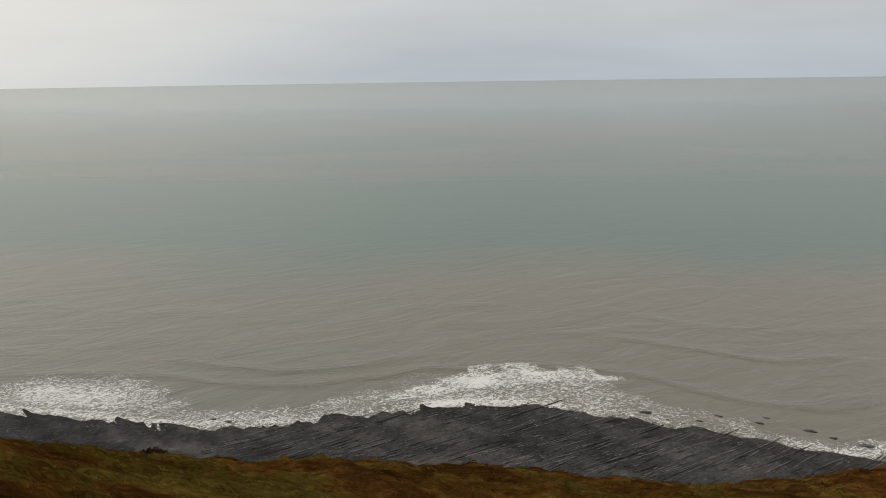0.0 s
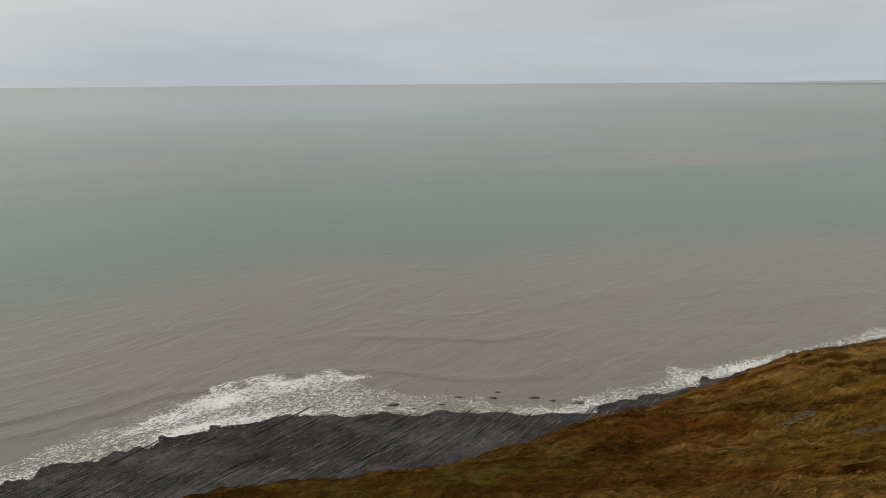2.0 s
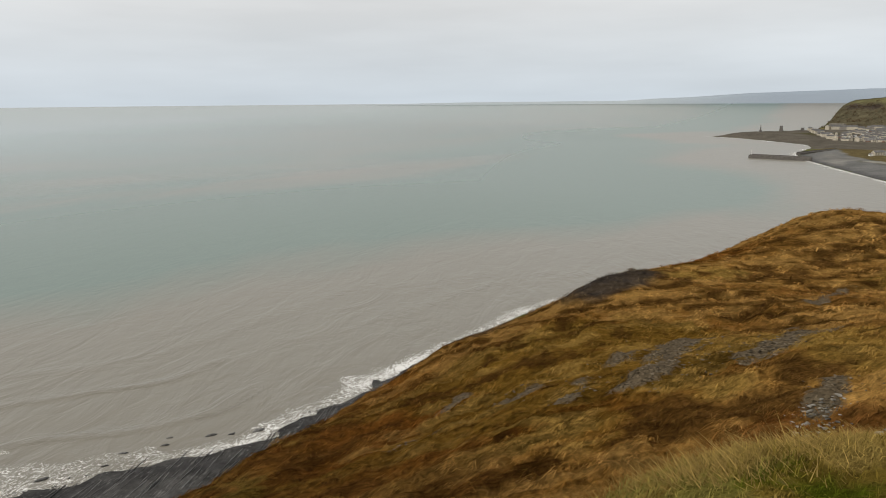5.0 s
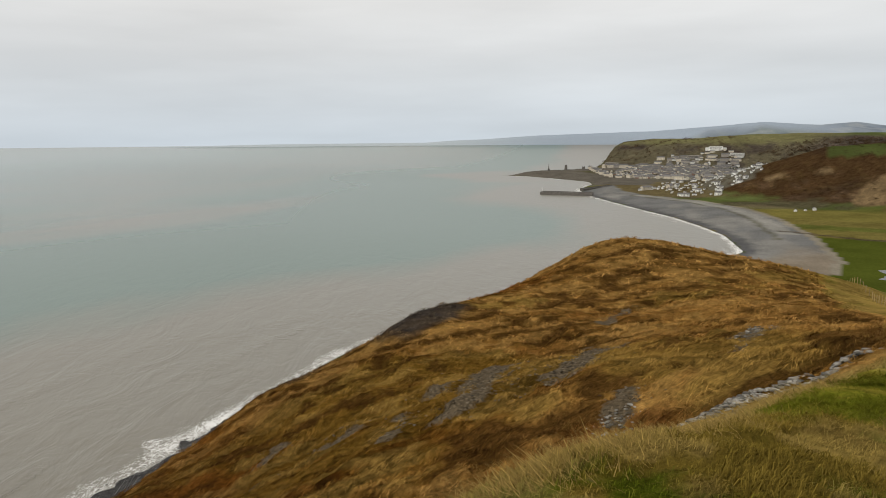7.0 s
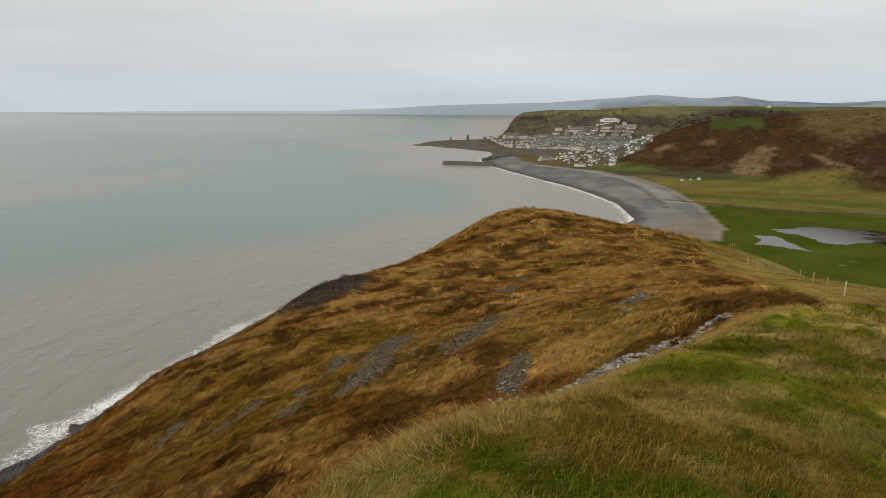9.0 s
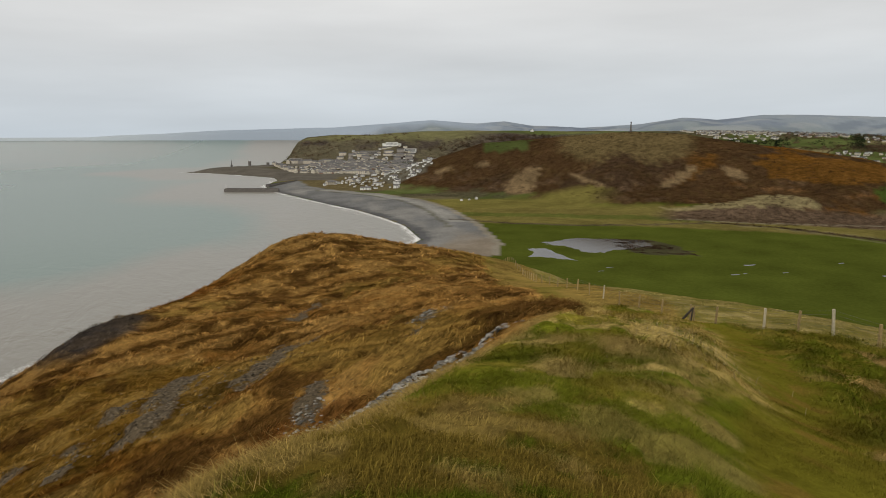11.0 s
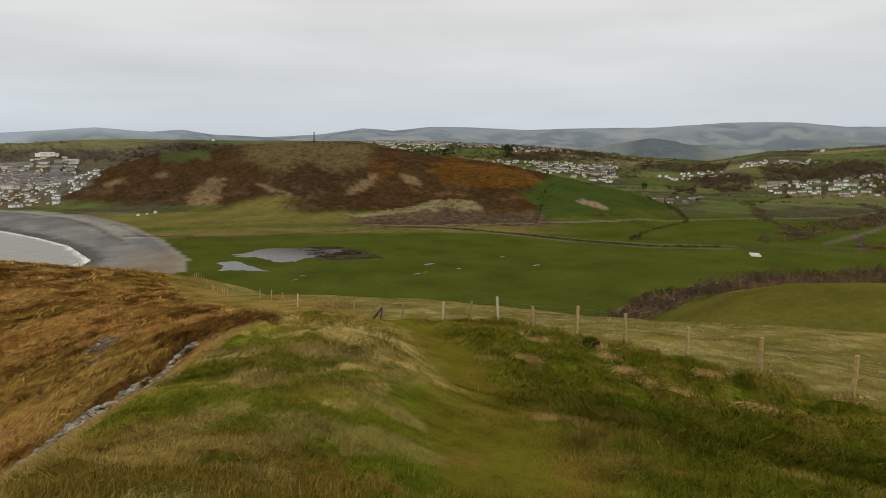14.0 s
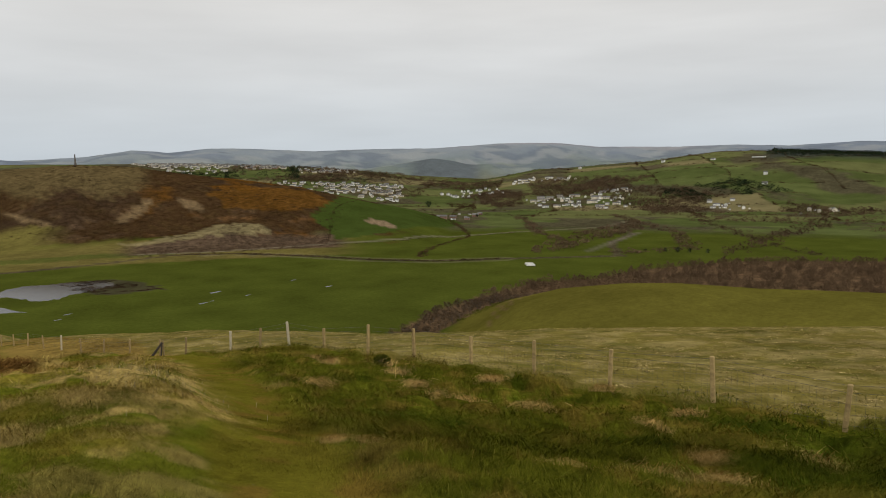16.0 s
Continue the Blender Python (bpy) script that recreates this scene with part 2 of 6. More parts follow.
def height(x, y, fine=True):
    r, a = np.hypot(x, y), np.degrees(np.arctan2(x, y))
    d = coast(x, y)
    low = np.where(d > 0, np.minimum(d * 0.09, 4.5) + 0.6 * sstep(20, 90, d), np.maximum(d * 0.06, -8))
    low = low + sstep(1300, 2600, r) * sstep(100, 500, d) * 8
    wob = fbm(x, y, 260, 4, 11)
    inland = sstep(0, 70, d)
    far = ridge(a, r, FAR, np.interp(a, [80, 86], [4800.0, 4550.0]), np.interp(a, [80, 86], [130.0, 1350.0]), 900, 0.0)
    north = ridge(a, r + 60 * wob, NORTH, 3100.0 + 0 * a, np.interp(a, [78, 90, 105, 125, 140], [420, 620, 900, 1300, 1300]), 1500, 4.0)
    foot = ridge(a, r + 60 * wob, FOOTHILL, 3850.0, 560, 600, 4.0)
    south = ridge(a, r + 70 * wob, SOUTH, 2900.0, 1250, 900, 4.0)
    crest = np.interp(a, [82, 88, 105, 125, 136], [1800, 1650, 1450, 1330, 1250])
    dinas = ridge(a, r + 25 * wob, DINAS, crest, np.interp(a, [85, 105, 125], [300, 380, 370]), 480, 4.0)
    mound = 15 * np.exp(-((x - 975) / 45) ** 2 - ((y + 475) / 85) ** 2)
    spur = ridge(a, r, SPUR, 390.0, 330, 210, 4.0)
    hills = np.maximum.reduce([low, np.where(a > 100, spur, 0), (dinas + mound) * inland, north * inland, foot * inland, south * inland])
    hills = np.where(d > 0, hills, low)
    far = far + (fbm(x, y, 420, 4, 45) * 30 + fbm(x, y, 130, 3, 46) * 7) * sstep(3350, 3700, r) * sstep(4480, 4000, r) * (a > 84)
    hills = np.where((r > 3300) & (a > 37), np.maximum(hills, far), hills)
    near = headland(x, y)
    w = sstep(430, 330, np.hypot(x - 60, y * 1.15)) * sstep(0, 35, d)
    near = near * w + hills * (1 - w)
    out = np.where((w > 0) & (d > 0), np.maximum(near, hills), hills)
    if fine:
        lumps = fbm(x, y, 14, 4, 31) * 0.6 * sstep(8, 40, r) * (1 - .6 * sstep(70, 120, r)) + fbm(x, y, 2.4, 3, 37) * (0.13 * sstep(2.5, 12, r) + .17 * sstep(18, 40, r))
        out = out + lumps * sstep(420, 300, r) * sstep(8, 25, out) * (0.35 + 0.65 * sstep(-14, 0, y))
        out = out + 1.7 * np.exp(-((x - 83) / 9) ** 2 - ((y - 41) / 5) ** 2)
        out = out + relief(x, y, r) * (out > 60) * (r < 140)
        bed = sstep(12, 2, np.abs(d - 22) - 30) * sstep(330, 300, r)
        out = out + bed * 0.35 * fbm(x * 0.55 + y * 0.83, (y * 0.55 - x * 0.83) * 0.12, 2.4, 3, 41)
        out = out + sstep(1000, 1500, r) * inland * 1.6 * fbm(x, y, 60, 3, 43)
    return out

# ---------------------------------------------------------------- materials


def shader(name, rough=0.9):
    """A new node material and its principled shader."""
    m = bpy.data.materials.new(name)
    m.use_nodes = True
    b = m.node_tree.nodes["Principled BSDF"]
    b.inputs["Roughness"].default_value = rough
    b.inputs["Specular IOR Level"].default_value = 0.2
    return m, b


class Net:
    """Short-hand to wire one material's nodes."""

    def __init__(self, m):
        self.n, self.l = m.node_tree.nodes, m.node_tree.links

    def put(self, socket, value):
        if isinstance(value, bpy.types.NodeSocket):
            self.l.new(value, socket)
        elif value is not None:
            socket.default_value = (*value, 1) if isinstance(value, tuple) and len(value) == 3 and socket.type == "RGBA" else value

    def place(self):
        return self.n.new("ShaderNodeTexCoord").outputs["Object"]

    def scaled(self, vector, scale, turn=(0, 0, 0)):
        n = self.n.new("ShaderNodeMapping")
        self.put(n.inputs[0], vector)
        n.vector_type = "TEXTURE"
        n.inputs["Scale"].default_value, n.inputs["Rotation"].default_value = tuple(1 / s for s in scale), turn
        return n.outputs[0]

    def noise(self, vector, scale, detail=4.0, rough=0.55, warp=0.0):
        n = self.n.new("ShaderNodeTexNoise")
        self.put(n.inputs["Vector"], vector)
        n.inputs["Scale"].default_value, n.inputs["Detail"].default_value = scale, detail
        n.inputs["Roughness"].default_value, n.inputs["Distortion"].default_value = rough, warp
        return n.outputs[0]

    def cells(self, vector, scale, out="Color"):
        n = self.n.new("ShaderNodeTexVoronoi")
        self.put(n.inputs["Vector"], vector)
        n.inputs["Scale"].default_value = scale
        return n.outputs[out]

    def span(self, value, a, b, c=0.0, d=1.0):
        n = self.n.new("ShaderNodeMapRange")
        for i, v in enumerate((value, a, b, c, d)):
            self.put(n.inputs[i], v)
        return n.outputs[0]

    def maths(self, op, a, b=0.0):
        n = self.n.new("ShaderNodeMath")
        n.operation = op
        self.put(n.inputs[0], a), self.put(n.inputs[1], b)
        return n.outputs[0]

    def mix(self, factor, a, b, how="MIX"):
        n = self.n.new("ShaderNodeMix")
        n.data_type, n.blend_type = "RGBA", how
        self.put(n.inputs[0], factor), self.put(n.inputs[6], a), self.put(n.inputs[7], b)
        return n.outputs[2]

    def attr(self, name, out="Fac"):
        n = self.n.new("ShaderNodeAttribute")
        n.attribute_name = name
        return n.outputs[out]

    def bump(self, value, distance, strength=1.0, normal=None):
        n = self.n.new("ShaderNodeBump")
        self.put(n.inputs["Height"], value)
        n.inputs["Distance"].default_value, n.inputs["Strength"].default_value = distance, strength
        self.put(n.inputs["Normal"], normal)
        return n.outputs[0]


def ground_material():
    m, b = shader("ground_cover", 0.95)
    b.inputs["Specular IOR Level"].default_value = 0.0
    g = Net(m)
    p = g.place()
    cover = g.attr("cover", "Color")
    wild = g.attr("wild")                      # tussocky hillside
    stone = g.attr("stone")                    # scree and shingle
    clump = g.noise(p, 0.55, 6, 0.65)
    tuft = g.noise(g.scaled(p, (1, 1.6, 1), (0, 0, .5)), 2.6, 5, 0.7, 0.6)
    blade = g.noise(p, 17, 4, 0.7)
    broad = g.noise(p, 0.018, 4)
    calm = g.attr("calm")
    col = g.mix(1.0, cover, g.span(broad, .3, .7, g.span(calm, 0, 1, .8, 1), g.span(calm, 0, 1, 1.2, 1)), "MULTIPLY")
    bushy = g.span(g.noise(p, .11, 5, .6), .32, .68, .6, 1.45)
    col = g.mix(wild, col, g.mix(1.0, col, bushy, "MULTIPLY"))
    rough_tone = g.maths("MULTIPLY", g.span(clump, .3, .7, .55, 1.45), g.span(tuft, .3, .7, .5, 1.5))
    even_tone = g.span(g.noise(p, .35, 6, .7), .3, .7, .82, 1.18)
    tone = g.maths("ADD", g.maths("MULTIPLY", rough_tone, wild), g.maths("MULTIPLY", even_tone, g.maths("SUBTRACT", 1.0, wild)))
    tone = g.maths("ADD", g.maths("MULTIPLY", tone, g.maths("SUBTRACT", 1.0, calm)), calm)
    comb = g.noise(g.scaled(p, (1.5, 10, 4), (0, 0, 2.42)), 1.0, 5, .72)
    tone = g.maths("MULTIPLY", tone, g.span(comb, .3, .7, g.span(wild, 0, 1, 1, .5), g.span(wild, 0, 1, 1, 1.5)))
    col = g.mix(1.0, col, tone, "MULTIPLY")
    col = g.mix(1.0, col, g.span(blade, .3, .7, .85, 1.15), "MULTIPLY")
    chips = g.cells(p, 7)
    grey = g.mix(1.0, (.105, .083, .056), g.span(chips, 0, 1, .2, 2.0), "MULTIPLY")
    grey = g.mix(g.span(g.noise(p, .9, 5), .45, .7, 0, .6), grey, (.15, .115, .07))
    col = g.mix(g.span(g.maths("ADD", stone, g.span(tuft, .3, .7, -.5, .4)), .3, .75), col, grey)
    g.put(b.inputs["Base Color"], col)
    rel = g.maths("ADD", g.maths("MULTIPLY", clump, .7), g.maths("MULTIPLY", tuft, .45))
    rel = g.maths("MULTIPLY", rel, g.span(wild, 0, 1, .15, 1.0))
    g.put(b.inputs["Normal"], g.bump(rel, 0.55, 0.9, g.bump(blade, 0.03, .6)))
    return m


def sea_material():
    m, b = shader("sea_water", 0.22)
    g = Net(m)
    p = g.place()
    b.inputs["IOR"].default_value = 1.33
    b.inputs["Specular IOR Level"].default_value = 0.5
    off = g.attr("off")                        # metres from the shore
    foam = g.attr("foam")
    silt = g.attr("silt")
    drift = g.noise(g.scaled(p, (.0016, .0042, 1), (0, 0, .10)), 1.0, 5, .55, .5)
    sand = g.maths("ADD", silt, g.span(drift, .3, .7, -.35, .35))
    col = g.mix(g.span(sand, .2, .85), (.135, .198, .176), (.228, .214, .182))
    swell = g.noise(g.scaled(p, (.018, .045, 1), (0, 0, .45)), 1.0, 4, .55, 1.2)
    chop = g.noise(g.scaled(p, (.07, .13, 1), (0, 0, .6)), 1.0, 4, .55, 1.2)
    col = g.mix(1.0, col, g.span(chop, .3, .7, .965, 1.035), "MULTIPLY")
    close = g.span(off, 20, 300, 1.0, .15)
    lace = g.noise(g.scaled(p, (.30, .38, 1), (0, 0, .3)), 1.0, 6, .7, 2.6)
    vein = g.maths("ABSOLUTE", g.maths("SUBTRACT", g.noise(g.scaled(p, (.20, .30, 1), (0, 0, .25)), 1.0, 4, .6, 2.4), .5))
    lacy = g.maths("ADD", g.span(lace, .32, .68, -.5, .5), g.span(vein, 0, .08, .40, -.35))
    white = g.span(g.maths("ADD", foam, g.maths("MULTIPLY", lacy, 1.0)), .40, .60)
    white = g.maths("MULTIPLY", white, g.span(foam, .06, .2))
    churn = g.span(foam, .1, .7, 0, .35)
    col = g.mix(churn, col, (.36, .345, .315))
    col = g.mix(white, col, (.9, .9, .89))
    g.put(b.inputs["Base Color"], col)
    g.put(b.inputs["Roughness"], g.maths("MAXIMUM", g.span(white, 0, 1, 0, .85), g.span(off, 200, 2600, .30, .13)))
    h = g.maths("ADD", g.maths("MULTIPLY", swell, 2.6), g.maths("MULTIPLY", chop, .8))
    h = g.maths("MULTIPLY", h, close)
    h = g.maths("ADD", h, g.maths("MULTIPLY", g.noise(p, 1.1, 4, .6), .06))
    h = g.maths("ADD", h, g.maths("MULTIPLY", white, .35))
    g.put(b.inputs["Normal"], g.bump(h, 1.0, 0.6))
    return m


def plain(name, colour, rough=0.85, spread=0.2, scale=4.0, relief=0.02, metal=0.0):
    """A weathered surface of one colour: two scales of stain, a little relief and piece-to-piece change."""
    m, b = shader(name, rough)
    g = Net(m)
    p = g.place()
    lot = g.n.new("ShaderNodeObjectInfo").outputs["Random"]
    tone = g.maths("MULTIPLY", g.span(g.noise(p, scale, 5), .3, .7, 1 - spread, 1 + spread), g.span(g.noise(p, scale * 9, 4), .3, .7, 1 - spread / 2, 1 + spread / 2))
    tone = g.maths("MULTIPLY", tone, g.span(lot, 0, 1, 1 - spread * .8, 1 + spread * .8))
    g.put(b.inputs["Base Color"], g.mix(1.0, colour, tone, "MULTIPLY"))
    b.inputs["Metallic"].default_value = metal
    g.put(b.inputs["Normal"], g.bump(g.noise(p, scale * 6, 4), relief))
    return m


GROUND, SEA = ground_material(), sea_material()



def grass_material():
    m, b = shader("grass_blades", 0.7)
    g = Net(m)
    isle = g.n.new("ShaderNodeNewGeometry").outputs["Random Per Island"]
    col = g.mix(1.0, g.attr("cover", "Color"), g.span(isle, 0, 1, .64, 1.36), "MULTIPLY")
    g.put(b.inputs["Base Color"], g.mix(g.span(isle, .86, 1, 0, .3), col, (.34, .25, .06)))
    b.inputs["Specular IOR Level"].default_value = 0.0
    return m


def twig_material(name, colour, spread=.45):
    m, b = shader(name, 0.9)
    g = Net(m)
    isle = g.n.new("ShaderNodeNewGeometry").outputs["Random Per Island"]
    lot = g.n.new("ShaderNodeObjectInfo").outputs["Random"]
    patch = g.noise(g.n.new("ShaderNodeNewGeometry").outputs["Position"], .03, 3)
    tone = g.maths("MULTIPLY", g.span(isle, 0, 1, 1 - spread, 1 + spread), g.span(lot, 0, 1, .8, 1.2))
    tone = g.maths("MULTIPLY", tone, g.span(patch, .35, .65, .75, 1.25))
    g.put(b.inputs["Base Color"], g.mix(1.0, colour, tone, "MULTIPLY"))
    b.inputs["Specular IOR Level"].default_value = 0.0
    return m


def shale_material(name, light, dark, rough=.8):
    m, b = shader(name, rough)
    g = Net(m)
    p = g.n.new("ShaderNodeNewGeometry").outputs["Position"]
    isle = g.n.new("ShaderNodeNewGeometry").outputs["Random Per Island"]
    col = g.mix(g.span(g.noise(p, 2.2, 6, .65), .35, .65), dark, light)
    col = g.mix(1.0, col, g.span(isle, 0, 1, .35, 1.75), "MULTIPLY")
    col = g.mix(g.span(g.noise(p, .8, 4), .58, .72, 0, .55 if rough > .6 else .1), col, (.16, .115, .05))
    g.put(b.inputs["Base Color"], col)
    g.put(b.inputs["Normal"], g.bump(g.noise(g.scaled(p, (1, 1, 5)), 6, 5, .6), .06))
    return m


GRASS = grass_material()
TWIGS = twig_material("bare_twigs", (.100, .068, .041), .16)
HEATH = twig_material("heath_scrub", (.062, .038, .020), .25)
EVERGREEN = twig_material("evergreen", (.022, .032, .016))
REEDS = twig_material("dead_reeds", (.060, .036, .022), .3)
GORSE = twig_material("gorse", (.085, .09, .015))
DEAD_BRACKEN = twig_material("dead_bracken", (.17, .10, .03))
BARK = plain("bark", (.10, .085, .07), .9, .3, 3, .02)
SHALE = shale_material("grey_shale", (.37, .35, .31), (.07, .065, .056))
SCREE = shale_material("weathered_scree", (.20, .16, .108), (.05, .04, .028))
DARK_SHALE = shale_material("wet_dark_shale", (.20, .195, .19), (.018, .019, .02), .5)
POST_WOOD = plain("weathered_post_wood", (.34, .25, .115), .85, .3, 7, .01)
PALE_WOOD = plain("pale_new_wood", (.5, .44, .32), .8, .2, 7, .008)
DARK_WOOD = plain("dark_old_timber", (.05, .042, .034), .9, .3, 6, .01)
WIRE = plain("galvanised_wire", (.13, .13, .12), .6, .15, 20, .001, .4)
WALL_WHITE = plain("white_render", (.74, .74, .715), .8, .25, .3, .01)
WALL_CREAM = plain("cream_render", (.60, .545, .45), .8, .3, .3, .01)
WALL_STONE = plain("grey_stone_wall", (.32, .295, .265), .9, .3, .5, .03)
WALL_BRICK = plain("brown_brick_wall", (.24, .15, .11), .9, .3, .5, .03)
SLATE = plain("slate_roof", (.165, .16, .158), .6, .3, .4, .02)
GLASS = plain("dark_window_glass", (.03, .035, .04), .12, .1, 1, 0)
STONEWORK = plain("old_masonry", (.13, .12, .11), .9, .3, .3, .05)

# ---------------------------------------------------------------- ground and sea


def inside(x, y, poly):
    """Whether the points lie in the polygon."""
    hit = np.zeros(np.shape(x), bool)
    for (ax, ay), (bx, by) in zip(poly, poly[1:] + poly[:1]):
        with np.errstate(divide="ignore", invalid="ignore"):
            hit ^= ((ay > y) != (by > y)) & (x < (bx - ax) * (y - ay) / (by - ay) + ax)
    return hit


def near_line(x, y, line):
    """Distance to a polyline."""
    best = np.full(np.shape(x), 1e9)
    for (ax, ay), (bx, by) in zip(line[:-1], line[1:]):
        dx, dy = bx - ax, by - ay
        t = np.clip(((x - ax) * dx + (y - ay) * dy) / (dx * dx + dy * dy), 0, 1)
        best = np.minimum(best, np.hypot(x - ax - t * dx, y - ay - t * dy))
    return best


def sheet(name, radii, bearings, z_of, keep):
    """A sheet of ground or water whose meshes grow coarser with distance; closed round the full circle."""
    a = np.radians(bearings)
    x, y = radii[:, None] * np.sin(a)[None], radii[:, None] * np.cos(a)[None]
    x, y = np.vstack([np.zeros((1, len(a))), x]), np.vstack([np.zeros((1, len(a))), y])
    z = z_of(x, y)
    nr, na = x.shape
    i = np.arange(nr * na).reshape(nr, na)
    j = np.roll(i, -1, 1)
    quads = np.stack([i[:-1], i[1:], j[1:], j[:-1]], -1).reshape(-1, 4)
    ok = keep(x, y, z).ravel()
    quads = quads[ok[quads].any(1)]
    used = np.zeros(nr * na, bool)
    used[quads.ravel()] = True
    index = np.cumsum(used) - 1
    co = np.stack([x.ravel(), y.ravel(), z.ravel()], 1)[used]
    quads = index[quads][:, ::-1]
    me = bpy.data.meshes.new(name)
    me.vertices.add(len(co)), me.loops.add(quads.size), me.polygons.add(len(quads))
    me.vertices.foreach_set("co", co.ravel().astype(np.float32))
    me.loops.foreach_set("vertex_index", quads.ravel().astype(np.int32))
    me.polygons.foreach_set("loop_start", np.arange(0, quads.size, 4, dtype=np.int32))
    me.polygons.foreach_set("use_smooth", np.ones(len(quads), bool))
    me.update()
    return me, co


def float_layer(me, name, values):
    layer = me.attributes.new(name, "FLOAT", "POINT")
    layer.data.foreach_set("value", values.astype(np.float32))


BEARINGS = np.concatenate([np.arange(-40, 172, 0.36), np.arange(172, 320, 4.0)])
RADII = np.concatenate([np.geomspace(0.8, 3, 16)[:-1], np.geomspace(3, 120, 270)[:-1], np.geomspace(120, 200, 40), np.geomspace(204, 596, 56), np.arange(604, 904, 6.0), np.arange(910, 1400, 10.0), np.geomspace(1412, 3200, 62), np.geomspace(3240, 4450, 46), np.geomspace(4480, 4880, 12)])

RIVER = [(932, -27), (885, -101), (864, -185), (868, -274), (884, -359), (835, -422), (762, -466), (670, -504), (597, -552), (556, -621), (470, -740), (560, -860), (600, -980), (760, -1180)]
TRACK = [(928, -325), (880, -400), (862, -489), (841, -572), (791, -659), (783, -776), (766, -876), (729, -982), (710, -1064), (740, -1200)]
BACK_LANE = [(653, -60), (721, -68), (879, -56), (1065, -24), (1220, 22), (1331, 100), (1421, 200)]
PUDDLE = [(686, -92), (686, -113), (651, -119), (615, -131), (634, -104), (640, -90), (662, -98)]


STRAW_MATS = [(11.9, -12.8, .55), (12.6, -12.4, .4), (9.9, -13.0, .55), (9.8, -15.5, .4), (7.2, -15.0, .42), (4.9, -7.4, .42), (4.3, -8.4, .6), (3.6, -8.9, .5),
              (4.3, -10.1, .42), (8.1, -5.9, .4), (7.5, -6.2, .38), (18.1, -14.8, .5), (16.8, -14.2, .45), (13.2, -14.9, .5), (14.6, -13.2, .4), (3.5, -12.2, .4),
              (20.5, -14.2, .5), (15.4, -10.4, .4), (11.0, -9.3, .35), (6.6, -12.6, .35), (22.5, -14.8, .5)]
LUSH_HOLLOWS = [(9.1, -8.7, 1.3), (5.2, -14.2, 1.5), (3.0, -13.6, 2.2), (7.1, -14.2, .9), (2.8, -10.8, 1.9), (12.8, -15.4, 1.0), (6.0, -10.6, 1.4), (15.8, -12.0, 1.2)]
DEEP, GREEN, OLIVE, STRAW, RUST = np.array([.045, .066, .005]), np.array([.132, .142, .013]), np.array([.225, .183, .028]), np.array([.47, .335, .12]), np.array([.25, .14, .035])


def field_grid(x, y):
    """Field by field: coordinates that step by one from hedge to hedge."""
    fx, fy = x + 40 * fbm(x, y, 300, 2, 60), y + 40 * fbm(x, y, 300, 2, 61)
    return (.8 * fx + .6 * fy) / 250, (.6 * fx - .8 * fy) / 130


def turf_colour(x, y):
    """Colour of the turf on the ridge, and how much of it is dead straw."""
    n1, n2, n3, n4 = fbm(x, y, 1.3, 3, 101), fbm(x, y, .65, 4, 102), fbm(x, y, .3, 3, 103), fbm(x, y, 6.5, 3, 104)
    edge, rough = y - bank_line(x), rough_zone(x, y)
    c, own = cushions(x, y * 1.25, .95, 301)

    def over(col, k, top):
        k = np.clip(k, 0, 1)[:, None]
        return col * (1 - k) + top * k
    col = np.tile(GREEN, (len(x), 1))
    # brightness set by distance from the viewer: darker green near, yellower beyond
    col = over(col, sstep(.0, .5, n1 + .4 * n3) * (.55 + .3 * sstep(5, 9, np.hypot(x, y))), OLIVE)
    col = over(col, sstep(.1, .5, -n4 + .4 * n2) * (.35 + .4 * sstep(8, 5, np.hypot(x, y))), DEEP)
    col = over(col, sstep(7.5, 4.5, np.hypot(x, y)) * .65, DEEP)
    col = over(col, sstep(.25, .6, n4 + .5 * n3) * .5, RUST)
    trod = sstep(-2.3, -1.7, edge + .4 * n2) * sstep(.1, -.3, edge + .2 * n2)
    col = over(col, trod * .8, np.array([.140, .120, .014]))
    col = over(col, trod * sstep(.2, .6, n2) * .5, RUST * .8)
    col = over(col, rough, GREEN * .7)
    col = over(col, rough * sstep(.75, .3, c + .3 * n1) * .85, DEEP)
    col = over(col, rough * sstep(.0, .4, n4 + .4 * n2) * .5, OLIVE)
    col = over(col, rough * sstep(.2, .5, n2 + .3 * n3) * .35, RUST)
    for px, py, w in LUSH_HOLLOWS:
        col = over(col, .85 * sstep(1.15, .5, np.hypot((x - px) / w, (y - py) / (w * .7)) + .3 * n2), DEEP)
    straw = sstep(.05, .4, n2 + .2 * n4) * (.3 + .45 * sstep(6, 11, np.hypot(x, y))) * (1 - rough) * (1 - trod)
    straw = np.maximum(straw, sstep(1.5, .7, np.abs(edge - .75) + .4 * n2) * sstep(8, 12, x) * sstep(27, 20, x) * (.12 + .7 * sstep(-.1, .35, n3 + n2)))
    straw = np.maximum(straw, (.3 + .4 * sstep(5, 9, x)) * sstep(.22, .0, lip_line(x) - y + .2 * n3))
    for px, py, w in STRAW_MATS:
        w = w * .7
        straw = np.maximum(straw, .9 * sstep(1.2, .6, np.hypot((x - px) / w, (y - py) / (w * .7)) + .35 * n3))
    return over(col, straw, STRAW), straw


